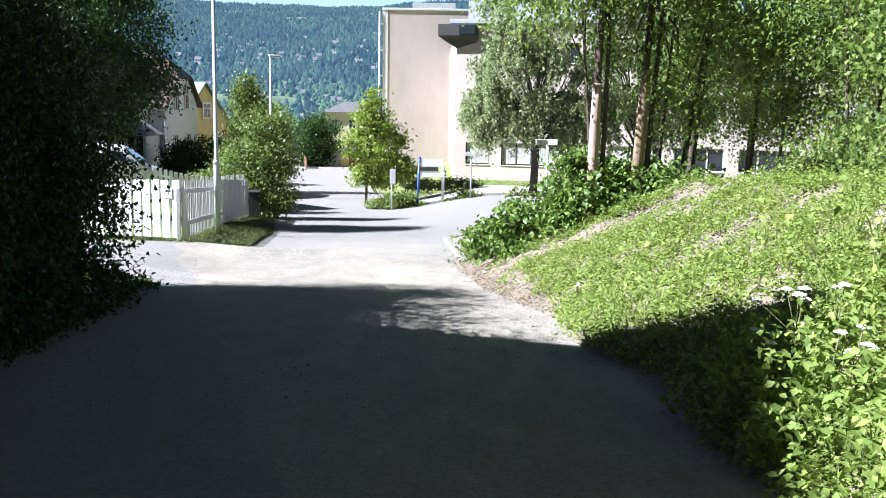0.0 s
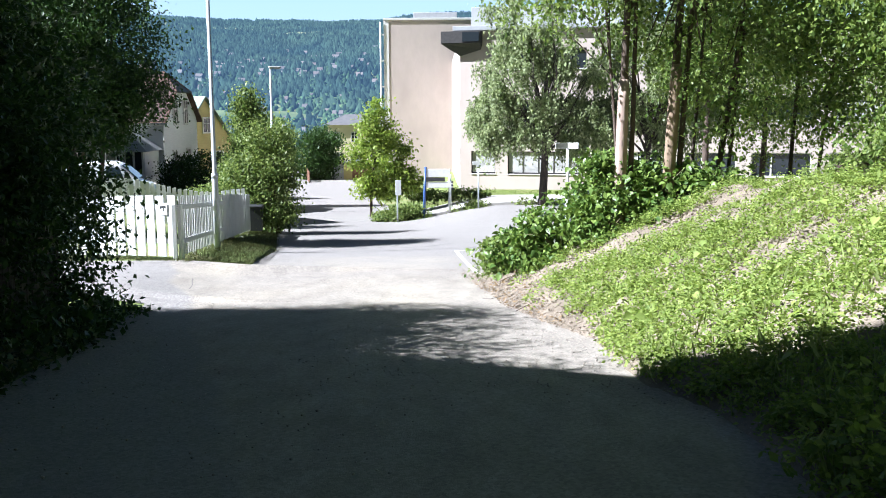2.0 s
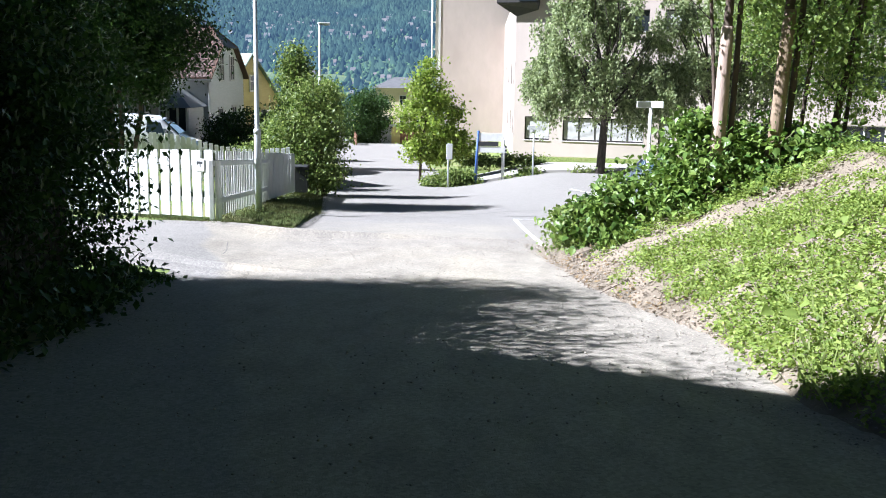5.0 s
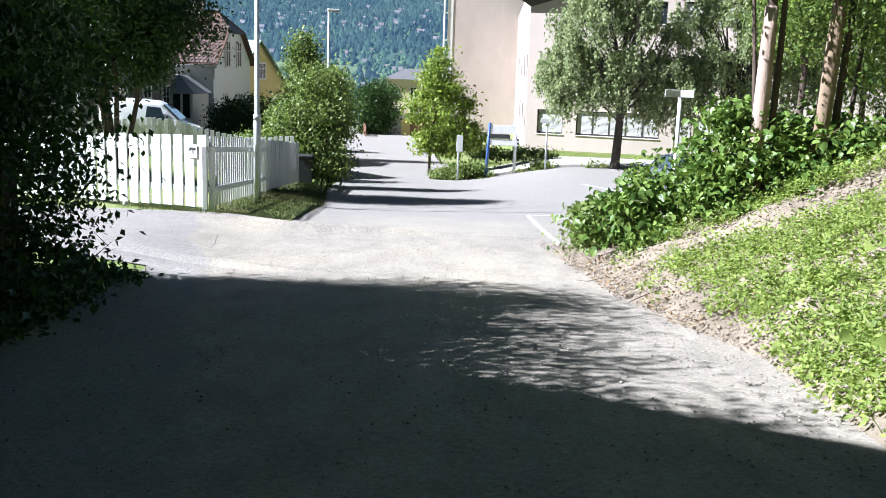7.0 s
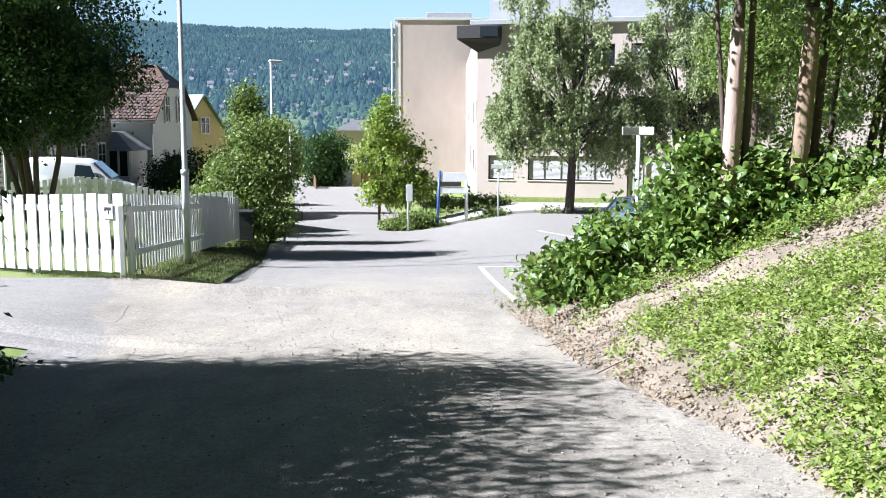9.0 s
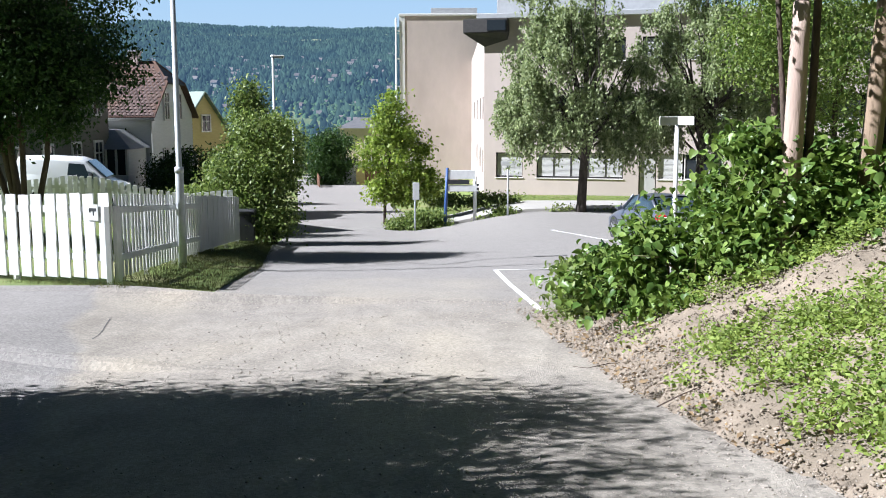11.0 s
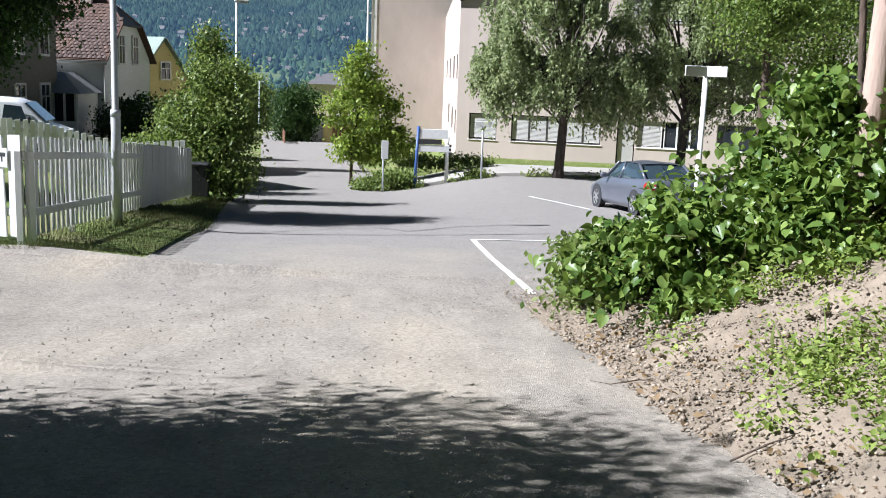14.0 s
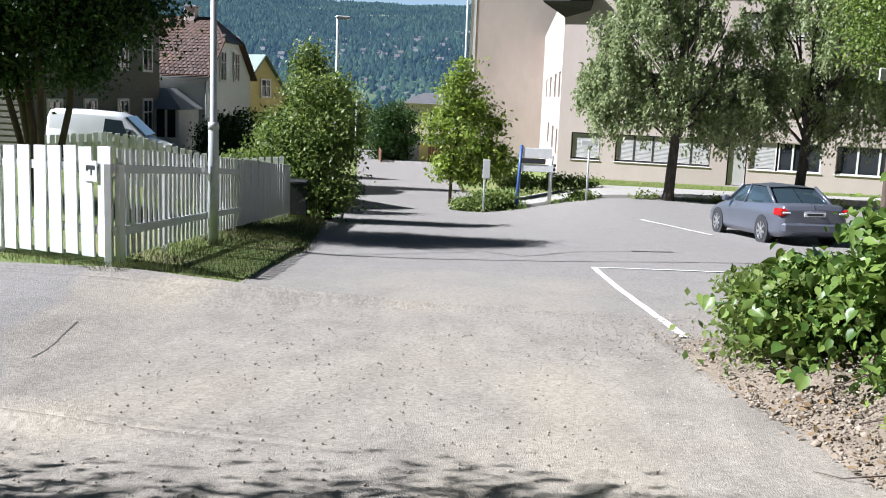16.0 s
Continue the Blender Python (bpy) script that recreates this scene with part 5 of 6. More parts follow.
# bare twigs at the hedge's foot
tw = thing("twiggy_plant", pose(-3.85, 9.0, gz(-3.85, 9.0)), "thin bare-stemmed weed at the hedge's foot", "plant")
r = random.Random(5)
runs = []
for k in range(8):
    a = Vector((r.uniform(-0.3, 0.3), r.uniform(-0.3, 0.3), 0))
    d = Vector((r.uniform(-0.2, 0.3), r.uniform(-0.3, 0.3), r.uniform(0.2, 0.5)))
    runs.append(([a, a + d * 0.5 + Vector((0, 0, 0.1)), a + d], [0.009, 0.007, 0.003]))
    for j in range(3):
        s = a + d * r.uniform(0.4, 0.95)
        runs.append(([s, s + Vector((r.uniform(-0.15, 0.2), r.uniform(-0.15, 0.15), r.uniform(0.02, 0.15)))], [0.005, 0.002]))
tubes("stem", runs, M_BARK, tw, n=4)
# low growth at the lane's left foot
p = np.stack([rng.uniform(-4.4, -2.9, 9000), rng.uniform(-4, 10.6, 9000), np.zeros(9000)], -1)
p = p[p[:, 0] < np.interp(p[:, 1], (-4, 3, 7, 11.4), (-2.7, -2.75, -3.15, -3.75)) + rng.normal(0, 0.1, 9000)]
p[:, 2] = road_z(p[:, 0], p[:, 1]) + rng.uniform(0, 1, len(p)) ** 1.5 * 0.5 * np.clip((-2.6 - p[:, 0]) * 2, 0.2, 1) * np.clip((10.6 - p[:, 1]) / 1.5, 0.15, 1)
tagged(leaf_mesh("undergrowth", p, rng.uniform(0.05, 0.12, len(p)), M_LEAF_HEDGE, seed=12), "low weeds at the hedge's foot", "weeds", kind="stuff")

# garden tree behind the fence
x, y = -10.5, 27.0
z = gz(x, y)
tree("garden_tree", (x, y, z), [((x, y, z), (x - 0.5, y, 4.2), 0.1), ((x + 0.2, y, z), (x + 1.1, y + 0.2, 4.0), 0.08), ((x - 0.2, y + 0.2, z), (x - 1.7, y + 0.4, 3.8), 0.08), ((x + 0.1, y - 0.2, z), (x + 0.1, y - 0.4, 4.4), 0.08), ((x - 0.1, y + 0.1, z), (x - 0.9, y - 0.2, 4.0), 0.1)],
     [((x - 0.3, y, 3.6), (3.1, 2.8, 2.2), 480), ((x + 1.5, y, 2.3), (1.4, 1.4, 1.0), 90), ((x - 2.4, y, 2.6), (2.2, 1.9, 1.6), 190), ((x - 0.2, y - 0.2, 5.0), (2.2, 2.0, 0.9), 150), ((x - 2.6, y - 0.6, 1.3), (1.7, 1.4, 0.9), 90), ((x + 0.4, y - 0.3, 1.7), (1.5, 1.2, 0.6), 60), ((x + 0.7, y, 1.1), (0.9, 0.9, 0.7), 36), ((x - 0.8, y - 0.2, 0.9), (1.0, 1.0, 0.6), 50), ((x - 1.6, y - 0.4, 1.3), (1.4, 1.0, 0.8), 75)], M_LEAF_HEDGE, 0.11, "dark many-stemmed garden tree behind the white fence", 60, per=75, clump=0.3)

# shrubs at the left of the road
def shrub(x, y, blobs, leaf, label, seed, size=0.1, category="shrub", per=55, clump=0.25, stems=5, name="shrub", shape=LEAF4):
    z = gz(x, y)
    r = random.Random(seed)
    st = []
    for k in range(stems):
        cc, rr, _ = blobs[k % len(blobs)]
        st.append(((x + r.uniform(-0.3, 0.3), y + r.uniform(-0.3, 0.3), z), (cc[0] + r.uniform(-0.4, 0.4), cc[1] + r.uniform(-0.4, 0.4), cc[2] + rr[2] * 0.6), 0.04))
    return tree(name, (x, y, z), st, blobs, leaf, size, label, seed, per=per, clump=clump, category=category, shape=shape, shell=0.65)


shrub(-6.2, 36.0, [((-6.7, 36, -1.7), (1.1, 1.4, 1.3), 105), ((-6.3, 36, -0.4), (0.95, 1.1, 0.9), 62), ((-6.0, 35.6, -2.4), (0.75, 1.0, 0.6), 42), ((-7.5, 36, -0.7), (0.65, 0.8, 0.7), 32), ((-6.0, 36, 0.6), (0.5, 0.6, 0.7), 22), ((-6.8, 36, 0.5), (0.35, 0.5, 0.6), 14), ((-5.5, 35.8, -0.9), (0.4, 0.5, 0.5), 10)], M_LEAF_SHRUB, "large leafy shrub with white blossom beside the road", 70, size=0.13, per=70, clump=0.3)
shrub(-8.3, 41, [((-8.3, 41, -1.7), (1.4, 1.5, 1.7), 120)], M_LEAF_SHRUB, "leafy shrub further down the road", 71, size=0.14)
shrub(-11.9, 60, [((-11.9, 60, -2.2), (1.9, 2.0, 2.4), 180), ((-11.8, 60, 0.5), (1.1, 1.1, 2.0), 80), ((-11.8, 60, 2.2), (0.5, 0.5, 1.0), 26)], M_LEAF_SHRUB, "narrow pointed tree behind the shrubs", 72, size=0.2, name="tree", category="tree", clump=0.35)
shrub(-10.0, 44, [((-10.2, 44, -1.4), (2.2, 1.6, 1.2), 120)], M_LEAF_HEDGE, "dark shrub below the white house", 73, size=0.14)
shrub(-9.0, 36.5, [((-9.0, 36.5, -1.9), (1.2, 0.9, 0.5), 60)], M_LEAF_SHRUB, "garden shrub in front of the house", 74, size=0.12)
shrub(-13.6, 49.5, [((-13.4, 49.5, -1.7), (1.1, 0.9, 0.9), 80)], M_LEAF_HEDGE, "dark bush beside the porch", 75, size=0.14)
# round tree far down the road and others behind it
for i, (x, y, r_, zc) in enumerate(((-13.1, 108, 2.5, -3.3), (-27, 150, 4, -4), (-31, 175, 5, -6), (-20, 190, 5, -7), (-9, 165, 4, -6), (-38, 140, 5, -3), (-3, 118, 2.6, -5))):
    z = gz(x, y)
    tree("tree", (x, y, z), [((x, y, z), (x, y, zc + 1), 0.2)], [((x, y, zc), (r_, r_, r_ * 1.15), 190 if i == 0 else 130), ((x, y, zc - r_ * 0.8), (r_ * 0.9, r_ * 0.9, r_ * 0.7), 90)], M_LEAF_HEDGE if i == 0 else M_LEAF_SHRUB, 0.26 if i == 0 else 0.5, "dense rounded street tree down the road" if i == 0 else "broad tree among the houses down the hill", 80 + i, per=70, clump=0.5 if i == 0 else 1.0, shell=0.7)

# dark low shrubs on the bank's crest
for i, (x, y, k) in enumerate(((6.5, 11.3, 0.8), (7.6, 10.9, 1.0), (8.7, 11.5, 1.0))):
    z = gz(x, y)
    shrub(x, y, [((x, y, z + 0.3 * k), (0.75 * k, 0.6 * k, 0.4 * k), 34), ((x + 0.5 * k, y - 0.2, z + 0.55 * k), (0.45 * k, 0.4 * k, 0.35 * k), 16)], M_LEAF_SHRUB, "low leafy shrub on the crest of the bank", 76 + i * 10, size=0.075, per=60, clump=0.15)

# the light green rowan
x, y = -3.3, 50.5
z = gz(x, y)
tree("rowan_tree", (x, y, z), [((x, y, z), (x + 0.4, y, 1.4), 0.08)], [((x + 0.7, y, -1.3), (1.25, 1.2, 1.3), 40), ((x + 0.9, y, 0.3), (0.8, 0.8, 0.8), 22), ((x + 0.1, y, 0.9), (0.6, 0.7, 0.8), 16), ((x + 1.9, y, -2.2), (1.0, 0.9, 0.8), 28), ((x - 0.5, y, -0.7), (0.75, 0.8, 0.9), 18), ((x - 0.1, y, -2.5), (0.7, 0.7, 0.7), 16), ((x + 0.9, y + 0.3, -2.7), (0.9, 0.8, 0.6), 20), ((x + 0.45, y, 1.6), (0.4, 0.45, 0.6), 8), ((x + 1.7, y, -0.6), (0.5, 0.5, 0.5), 9)], M_LEAF_ROWAN, 0.19, "slender bright yellow-green rowan tree at the roadside", 90, per=60, clump=0.26)
# planting island
p = clumps([((-1.2, 46.8, -3.7), (1.5, 0.8, 0.5), 60), ((-2.0, 46.3, -3.8), (0.8, 0.6, 0.35), 40), ((0.8, 51.8, -3.1), (2.6, 0.5, 0.35), 50), ((2.5, 47.0, -3.25), (1.4, 0.2, 0.15), 12)], 91, 70, 0.2)
tagged(leaf_mesh("ground_cover", p, np.random.default_rng(3).uniform(0.1, 0.18, len(p)), M_LEAF_SHRUB, seed=5), "low leafy planting at the corner of the car park", "planting", kind="stuff")
n = 5000
p = np.stack([rng.uniform(-0.5, 20, n), 46.75 + rng.normal(0, 0.12, n), np.zeros(n)], -1)
p = p[np.array([noise.noise((q[0] * 0.7, 0, 2)) > rng.uniform(-0.1, 0.5) for q in p])]
p[:, 2] = road_z(p[:, 0], p[:, 1]) + rng.uniform(0, 0.4, len(p)) * rng.uniform(0.2, 1, len(p))
tagged(leaf_mesh("kerb_weeds", p, rng.uniform(0.08, 0.16, len(p)), M_BLADE, seed=6), "sparse weeds along the kerb", "weeds", kind="stuff")


# ---- weeping birches ----
def birch(x, y, top, blobs, label, seed, strands):
    z = gz(x, y)
    c = thing("birch_tree", pose(x, y, z), label, "tree", "birches by the car park")
    r = np.random.default_rng(seed)
    runs = [([(0, 0, -0.2), (0.02, 0, 0.4), (0.1, 0, 2.2), (0.15, 0.1, 4.0), (0.1, 0, top - z)], [0.3, 0.22, 0.19, 0.14, 0.03])]
    pts, pr = [], random.Random(seed)
    for cc, rr, m in blobs:
        for k in range(m // 30):
            d = Vector((pr.gauss(0, 1), pr.gauss(0, 1), abs(pr.gauss(0, 1)) * 0.6)).normalized()
            tip = Vector((cc[0] - x + d.x * rr[0] * 0.8, cc[1] - y + d.y * rr[1] * 0.8, cc[2] - z + d.z * rr[2] * 0.8))
            runs += limbs((0.1, 0, pr.uniform(2.0, 4.6)), [tip], 0.06, seed + k, 0.4)
        g = max(4, m // 9)
        d = r.normal(size=(g, 3))
        d /= np.linalg.norm(d, axis=1)[:, None]
        q = np.array(cc) - (x, y, z) + d * np.array(rr) * r.uniform(0.3, 1, (g, 1)) ** 0.6
        q = np.repeat(q, 9, 0) + r.normal(0, 1, (g * 9, 3)) * (0.26, 0.26, 0.16)
        ln = np.repeat(r.uniform(0.4, 1.9, g), 9) * r.uniform(0.5, 1.2, g * 9)
        for s in range(strands):
            f = r.uniform(0, 1, len(q))
            drift = r.normal(0, 0.1, (len(q), 2)) * f[:, None]
            pts.append(q + np.stack([drift[:, 0], drift[:, 1], -f * ln], -1) + r.normal(0, 0.05, (len(q), 3)))
    tubes("trunk", runs, M_BIRCH, c, n=7)
    p = np.concatenate(pts)
    leaf_mesh("crown", p, r.uniform(0.1, 0.2, len(p)), M_LEAF_BIRCH, c, seed=seed, droop=0.9, spread=0.5)


birch(5.75, 46.6, 5.6, [((5.4, 46.6, 3.2), (3.3, 2.8, 2.9), 700), ((3.0, 46.6, 1.2), (1.3, 1.6, 1.3), 200), ((7.8, 46.6, 1.2), (1.9, 1.8, 1.4), 260), ((5.4, 46.2, 0.7), (2.2, 1.6, 0.9), 120), ((5.2, 46.6, 6.4), (2.4, 2, 2.0), 220)], "weeping birch with fine grey-green leaves by the car park", 101, 30)
birch(11.3, 48.2, 6.0, [((11.4, 48.2, 3.8), (3.3, 2.8, 2.9), 600), ((9.2, 48.2, 1.4), (1.6, 1.5, 1.2), 190), ((13.6, 48.2, 1.6), (1.9, 1.6, 1.4), 210), ((11.4, 47.8, 0.7), (2.2, 1.5, 0.8), 90), ((11.4, 48.2, 7.0), (2.6, 2, 2.0), 200)], "second weeping birch with a dark trunk by the kerb", 102, 30)
for i, (x, y, zc, r_) in enumerate(((18, 50, 2.5, 3.8), (24, 47, 3, 4.2), (13.4, 44.3, 4.0, 2.3), (30, 44, 3, 4.5))):
    z = gz(x, y)
    tree("tree", (x, y, z), [((x, y, z), (x, y, zc + 2), 0.18)], [((x, y, zc), (r_, r_, r_ * 1.0), 210), ((x, y, zc + 3), (r_ * 0.7, r_ * 0.7, r_ * 0.7), 90)], M_LEAF_TREE, 0.17, "leafy broad tree beyond the car park", 110 + i, per=60, clump=0.45)

# ---- trees on the bank with bare pale lower trunks ----
def bank_tree(x, y, stems, blobs, label, seed):
    z = gz(x, y)
    c = tree("bank_tree", (x, y, z), [((x + a, y + b, z), (x + a2, y + b2, t), rad) for a, b, a2, b2, t, rad in stems], blobs, M_LEAF_TREE, 0.09, label, seed, per=64, clump=0.27, group="trees on the bank", crook=0.1)
    runs = []
    r = random.Random(seed)
    for a, b, a2, b2, t, rad in stems:
        if rad > 0.07:
            f, g = Vector((a, b, -0.1)), Vector((a2, b2, t - z))
            runs.append(([f.lerp(g, k) for k in (0, 0.2, 0.38, 0.44)], [rad * 1.32, rad * 1.16, rad * 1.08, rad * 0.95]))
    if runs:
        tubes("bare_trunk", runs, M_BARK_PALE, c, "pale pinkish trunk stripped of bark", n=10)
    return c


bank_tree(3.47, 13.3, [(0, 0, 0.14, 0.1, 5.6, 0.085), (0.19, 0.1, 0.3, 0.1, 5.4, 0.05), (0.1, 0.2, -0.35, 0.3, 5.2, 0.035)], [((2.9, 13.6, 4.0), (1.7, 1.5, 1.2), 70), ((3.9, 13.6, 4.8), (1.8, 1.6, 1.3), 90)], "slim tree on the bank with a pale stripped trunk", 120)
bank_tree(4.28, 13.4, [(0, 0, 0.3, 0, 5.8, 0.088), (0.19, 0.05, 0.5, 0.1, 5.6, 0.055), (0.45, 0.3, 0.8, 0.4, 5.4, 0.035)], [((4.6, 13.6, 4.3), (1.6, 1.6, 1.4), 90), ((4.7, 13.5, 2.4), (0.5, 0.5, 0.9), 22), ((3.9, 13.6, 2.9), (0.6, 0.5, 0.5), 12)], "tree on the bank with pale trunks and ivy-like shoots", 121)
bank_tree(5.1, 13.5, [(0, 0, 0.8, 0.2, 5.5, 0.055), (0.3, 0.3, 0.7, 0.3, 5.5, 0.035)], [((5.7, 13.6, 4.0), (1.6, 1.6, 1.5), 85), ((6.3, 13.6, 2.7), (1.1, 1.2, 0.9), 40), ((5.2, 13.4, 1.7), (0.5, 0.5, 0.6), 14)], "dark slim leaning trunks of a bank tree", 122)
bank_tree(6.6, 14.2, [(0, 0, 0.4, 0.3, 5.5, 0.04), (0.7, 0.6, 1.2, 0.6, 5.4, 0.035)], [((7.0, 14.2, 3.6), (1.7, 1.7, 1.6), 90), ((8.3, 14.5, 3.0), (1.6, 1.6, 1.3), 75), ((7.4, 14.2, 1.7), (1.0, 0.9, 0.7), 34)], "leafy young tree on the bank", 123)
bank_tree(7.4, 11.6, [(0, 0, -0.2, 0.1, 4.6, 0.035), (0.4, 0.2, 0.8, 0.2, 4.6, 0.03)], [((7.2, 11.6, 3.6), (1.5, 1.3, 1.2), 60), ((8.6, 11.6, 2.8), (1.4, 1.4, 1.3), 65), ((7.6, 11.4, 1.3), (1.3, 0.9, 0.5), 40)], "leafy tree at the bank's crest", 124)
bank_tree(6.4, 7.2, [(0, 0, 0.1, 0.1, 3.4, 0.04), (0.2, 0.2, 0.5, 0.2, 3.4, 0.035)], [((6.6, 7.2, 2.6), (0.9, 1.0, 1.0), 46), ((6.4, 7.4, 1.4), (0.5, 0.6, 0.6), 16)], "young sapling with bright leaves on the bank", 125)
bank_tree(10.5, 16.5, [(0, 0, 0.2, 0.1, 6, 0.08)], [((10.5, 16.5, 3.6), (2.4, 2.2, 2.2), 160)], "leafy tree behind the bank", 126)

# tall trees added to close the place behind and beside the lane and block its skylight
for i, (x, y, h, r_) in enumerate(((12.5, 9, 4.6, 3.4), (12.8, 3.5, 5.2, 3.6), (12.5, -2.5, 5.6, 3.8), (11, -9, 6.0, 4.2), (4.5, -15, 6.4, 4.2), (-2, -16, 6.6, 4.4), (-9, -15, 6.8, 4.4), (-8.2, -7.2, 6.0, 2.9), (-7.5, -11.5, 6.4, 3.2))):
    z = gz(x, y)
    tree("sky_block_tree", (x, y, z), [((x, y, z), (x, y, z + h + 1), 0.2)], [((x, y, z + h), (r_, r_, h * 0.75), 260), ((x, y, z + h * 0.5), (r_ * 0.9, r_ * 0.9, h * 0.4), 120)], M_LEAF_TREE, 0.26, "added tall leafy tree that blocks skylight round the lane", 140 + i, per=50, clump=0.55, shell=0.7, group="tall trees round the lane")

# ---- the broad-leaved bush ----
bush = thing("broadleaf_bush", pose(2.9, 13.9, gz(2.9, 13.9)), "lush broad-leaved bush with bright green heart-shaped leaves", "bush")
b0 = Vector((2.9, 13.9, gz(2.9, 13.9)))
r = np.random.default_rng(31)
blobs = [((2.65, 13.9, -0.5), (0.85, 0.85, 0.65), 24), ((3.45, 13.7, 0.2), (0.85, 0.9, 0.7), 30), ((4.0, 13.5, 0.25), (0.95, 0.8, 0.6), 28), ((1.8, 14.5, -0.85), (0.6, 0.6, 0.45), 16), ((3.6, 13.2, -0.3), (0.9, 0.6, 0.55), 22), ((4.8, 13.6, 0.35), (0.7, 0.8, 0.5), 16), ((2.25, 13.3, -0.65), (0.5, 0.6, 0.5), 14), ((3.3, 13.9, 0.7), (0.4, 0.5, 0.3), 8), ((4.6, 13.1, -0.05), (0.8, 0.6, 0.5), 24), ((5.3, 13.3, 0.25), (0.6, 0.6, 0.45), 15)]
P_ = clumps([(tuple(np.array(c_) - np.array(b0)), rr, m) for c_, rr, m in blobs], 33, 110, 0.17, 0.7)
fol = leaf_mesh("foliage", P_, 0.042 + 0.086 * r.uniform(0, 1, len(P_)) ** 1.5, M_LEAF_BIG, bush, shape=BROAD, seed=34, droop=0.45, spread=0.5)
fol.data.polygons.foreach_set("use_smooth", [True] * len(fol.data.polygons))
runs = []
pr = random.Random(6)
for k in range(46):
    c_, rr, _ = blobs[k % len(blobs)]
    foot = Vector((c_[0] * 0.6 + b0.x * 0.4 + pr.uniform(-0.3, 0.3), c_[1] + pr.uniform(-0.2, 0.2), 0))
    foot.z = gz(foot.x, foot.y) - 0.05
    tip = Vector((c_[0] + pr.uniform(-1, 1) * rr[0] * 0.8, c_[1] + pr.uniform(-1, 1) * rr[1] * 0.8, c_[2] + pr.uniform(0.2, 0.9) * rr[2]))
    mid = foot.lerp(tip, 0.55) + Vector((pr.uniform(-0.15, 0.15), pr.uniform(-0.15, 0.15), 0.15))
    runs.append(([foot - b0, mid - b0, tip - b0], [0.016, 0.012, 0.005]))
M_STEM = mat("green_stem", (0.12, 0.14, 0.05), (0.16, 0.12, 0.07), rough=0.7)
tubes("stem", runs, M_STEM, bush, n=5)
# feathery weeds before it
n = 6500
p = np.stack([rng.normal(1.68, 0.2, n), rng.normal(14.9, 0.35, n), np.zeros(n)], -1)
p[:, 2] = [gz(a, b) for a, b in p[:, :2]] + rng.uniform(0, 1, n) * 0.7
tagged(leaf_mesh("tall_weeds", p, rng.uniform(0.04, 0.09, n), M_LEAF_SHRUB, seed=36, droop=-0.4), "grey-green feathery weeds at the bush's foot", "weeds", kind="stuff")

# ---- growth on the bank ----
def bare(x, y):
    """How bare the earth is, 0 to 1."""
    d = x - np.interp(y, EDGE_Y, EDGE_X)
    ridge = np.interp(x, (1.2, 2.2, 3.8, 5.0, 6), (13.3, 12.0, 11.4, 11.1, 11.0))
    v = np.exp(-(((y - ridge) / 0.95) ** 4)) * (1 - step(5.0, 6.0, x))
    v = np.maximum(v, np.exp(-(((x - 4.2) / 0.75) ** 2 + ((y - 7.35) / 0.55) ** 4)))
    v = np.maximum(v, np.exp(-(((x - 5.5) / 0.6) ** 2 + ((y - 7.6) / 0.5) ** 4)))
    v = np.maximum(v, (d < np.interp(y, (2, 7, 9, 12, 14), (0.02, 0.1, 0.35, 0.75, 0.9))) * 1.0)
    v = np.maximum(v, step(12.6, 13.6, y) * (x < 4.5))
    return v


def scatter(n, x0, x1, y0, y1, seed, soft=0.35):
    r = np.random.default_rng(seed)
    x, y = r.uniform(x0, x1, n), r.uniform(y0, y1, n)
    nz = np.array([noise.noise((a * 1.2, b * 1.2, 7)) for a, b in zip(x, y)])
    k = r.uniform(0, 1, n) > bare(x, y) * 1.05 + np.clip(-nz - soft, 0, 1)
    x, y = x[k], y[k]
    return np.stack([x, y, road_z(x, y) + mound_z(x, y)], -1), r


q, r = scatter(10500, 1.3, 9.0, -3.5, 13.2, 51, 0.32)
hgt = 0.1 + 0.26 * r.uniform(0, 1, len(q)) ** 1.5
wid = r.uniform(0.08, 0.2, len(q))
ang, rad = r.uniform(0, 6.283, (len(q), 36)), np.sqrt(r.uniform(0, 1, (len(q), 36)))
px_, py_ = q[:, :1] + np.cos(ang) * rad * wid[:, None], q[:, 1:2] + np.sin(ang) * rad * wid[:, None]
pz_ = road_z(px_, py_) + np.maximum(mound_z(px_, py_), 0) + hgt[:, None] * (1 - 0.6 * rad ** 2) * r.uniform(0.35, 1, rad.shape)
p = np.stack([px_, py_, pz_], -1).reshape(-1, 3)
tagged(leaf_mesh("ground_elder", p, (r.uniform(0.026, 0.044, (len(q), 1)) * r.uniform(0.8, 1.5, rad.shape)).ravel(), M_HERB, seed=52, droop=0.2, spread=0.4), "carpet of bright green weeds on the bank", "weeds", kind="stuff")
p, r = scatter(46000, 1.3, 9.0, -3.5, 13.0, 53, 0.1)
tuft = np.array([noise.noise((a * 1.9, b * 1.9, 11)) for a, b in p[:, :2]])
near = np.clip((7.5 - p[:, 1]) / 6, 0.06, 0.8) * np.clip(tuft * 3 + 0.5, 0, 1)
p = p[r.uniform(0, 1, len(p)) < near]
tagged(leaf_mesh("long_grass", p, r.uniform(0.1, 0.28, len(p)), M_BLADE, shape=BLADE, upright=True, seed=54), "long grass tufts on the bank", "grass", kind="stuff")
p, r = scatter(170, 2.0, 6.0, 0.5, 8.5, 55, 0.0)
p[:, 2] += r.uniform(0.1, 0.35, len(p))
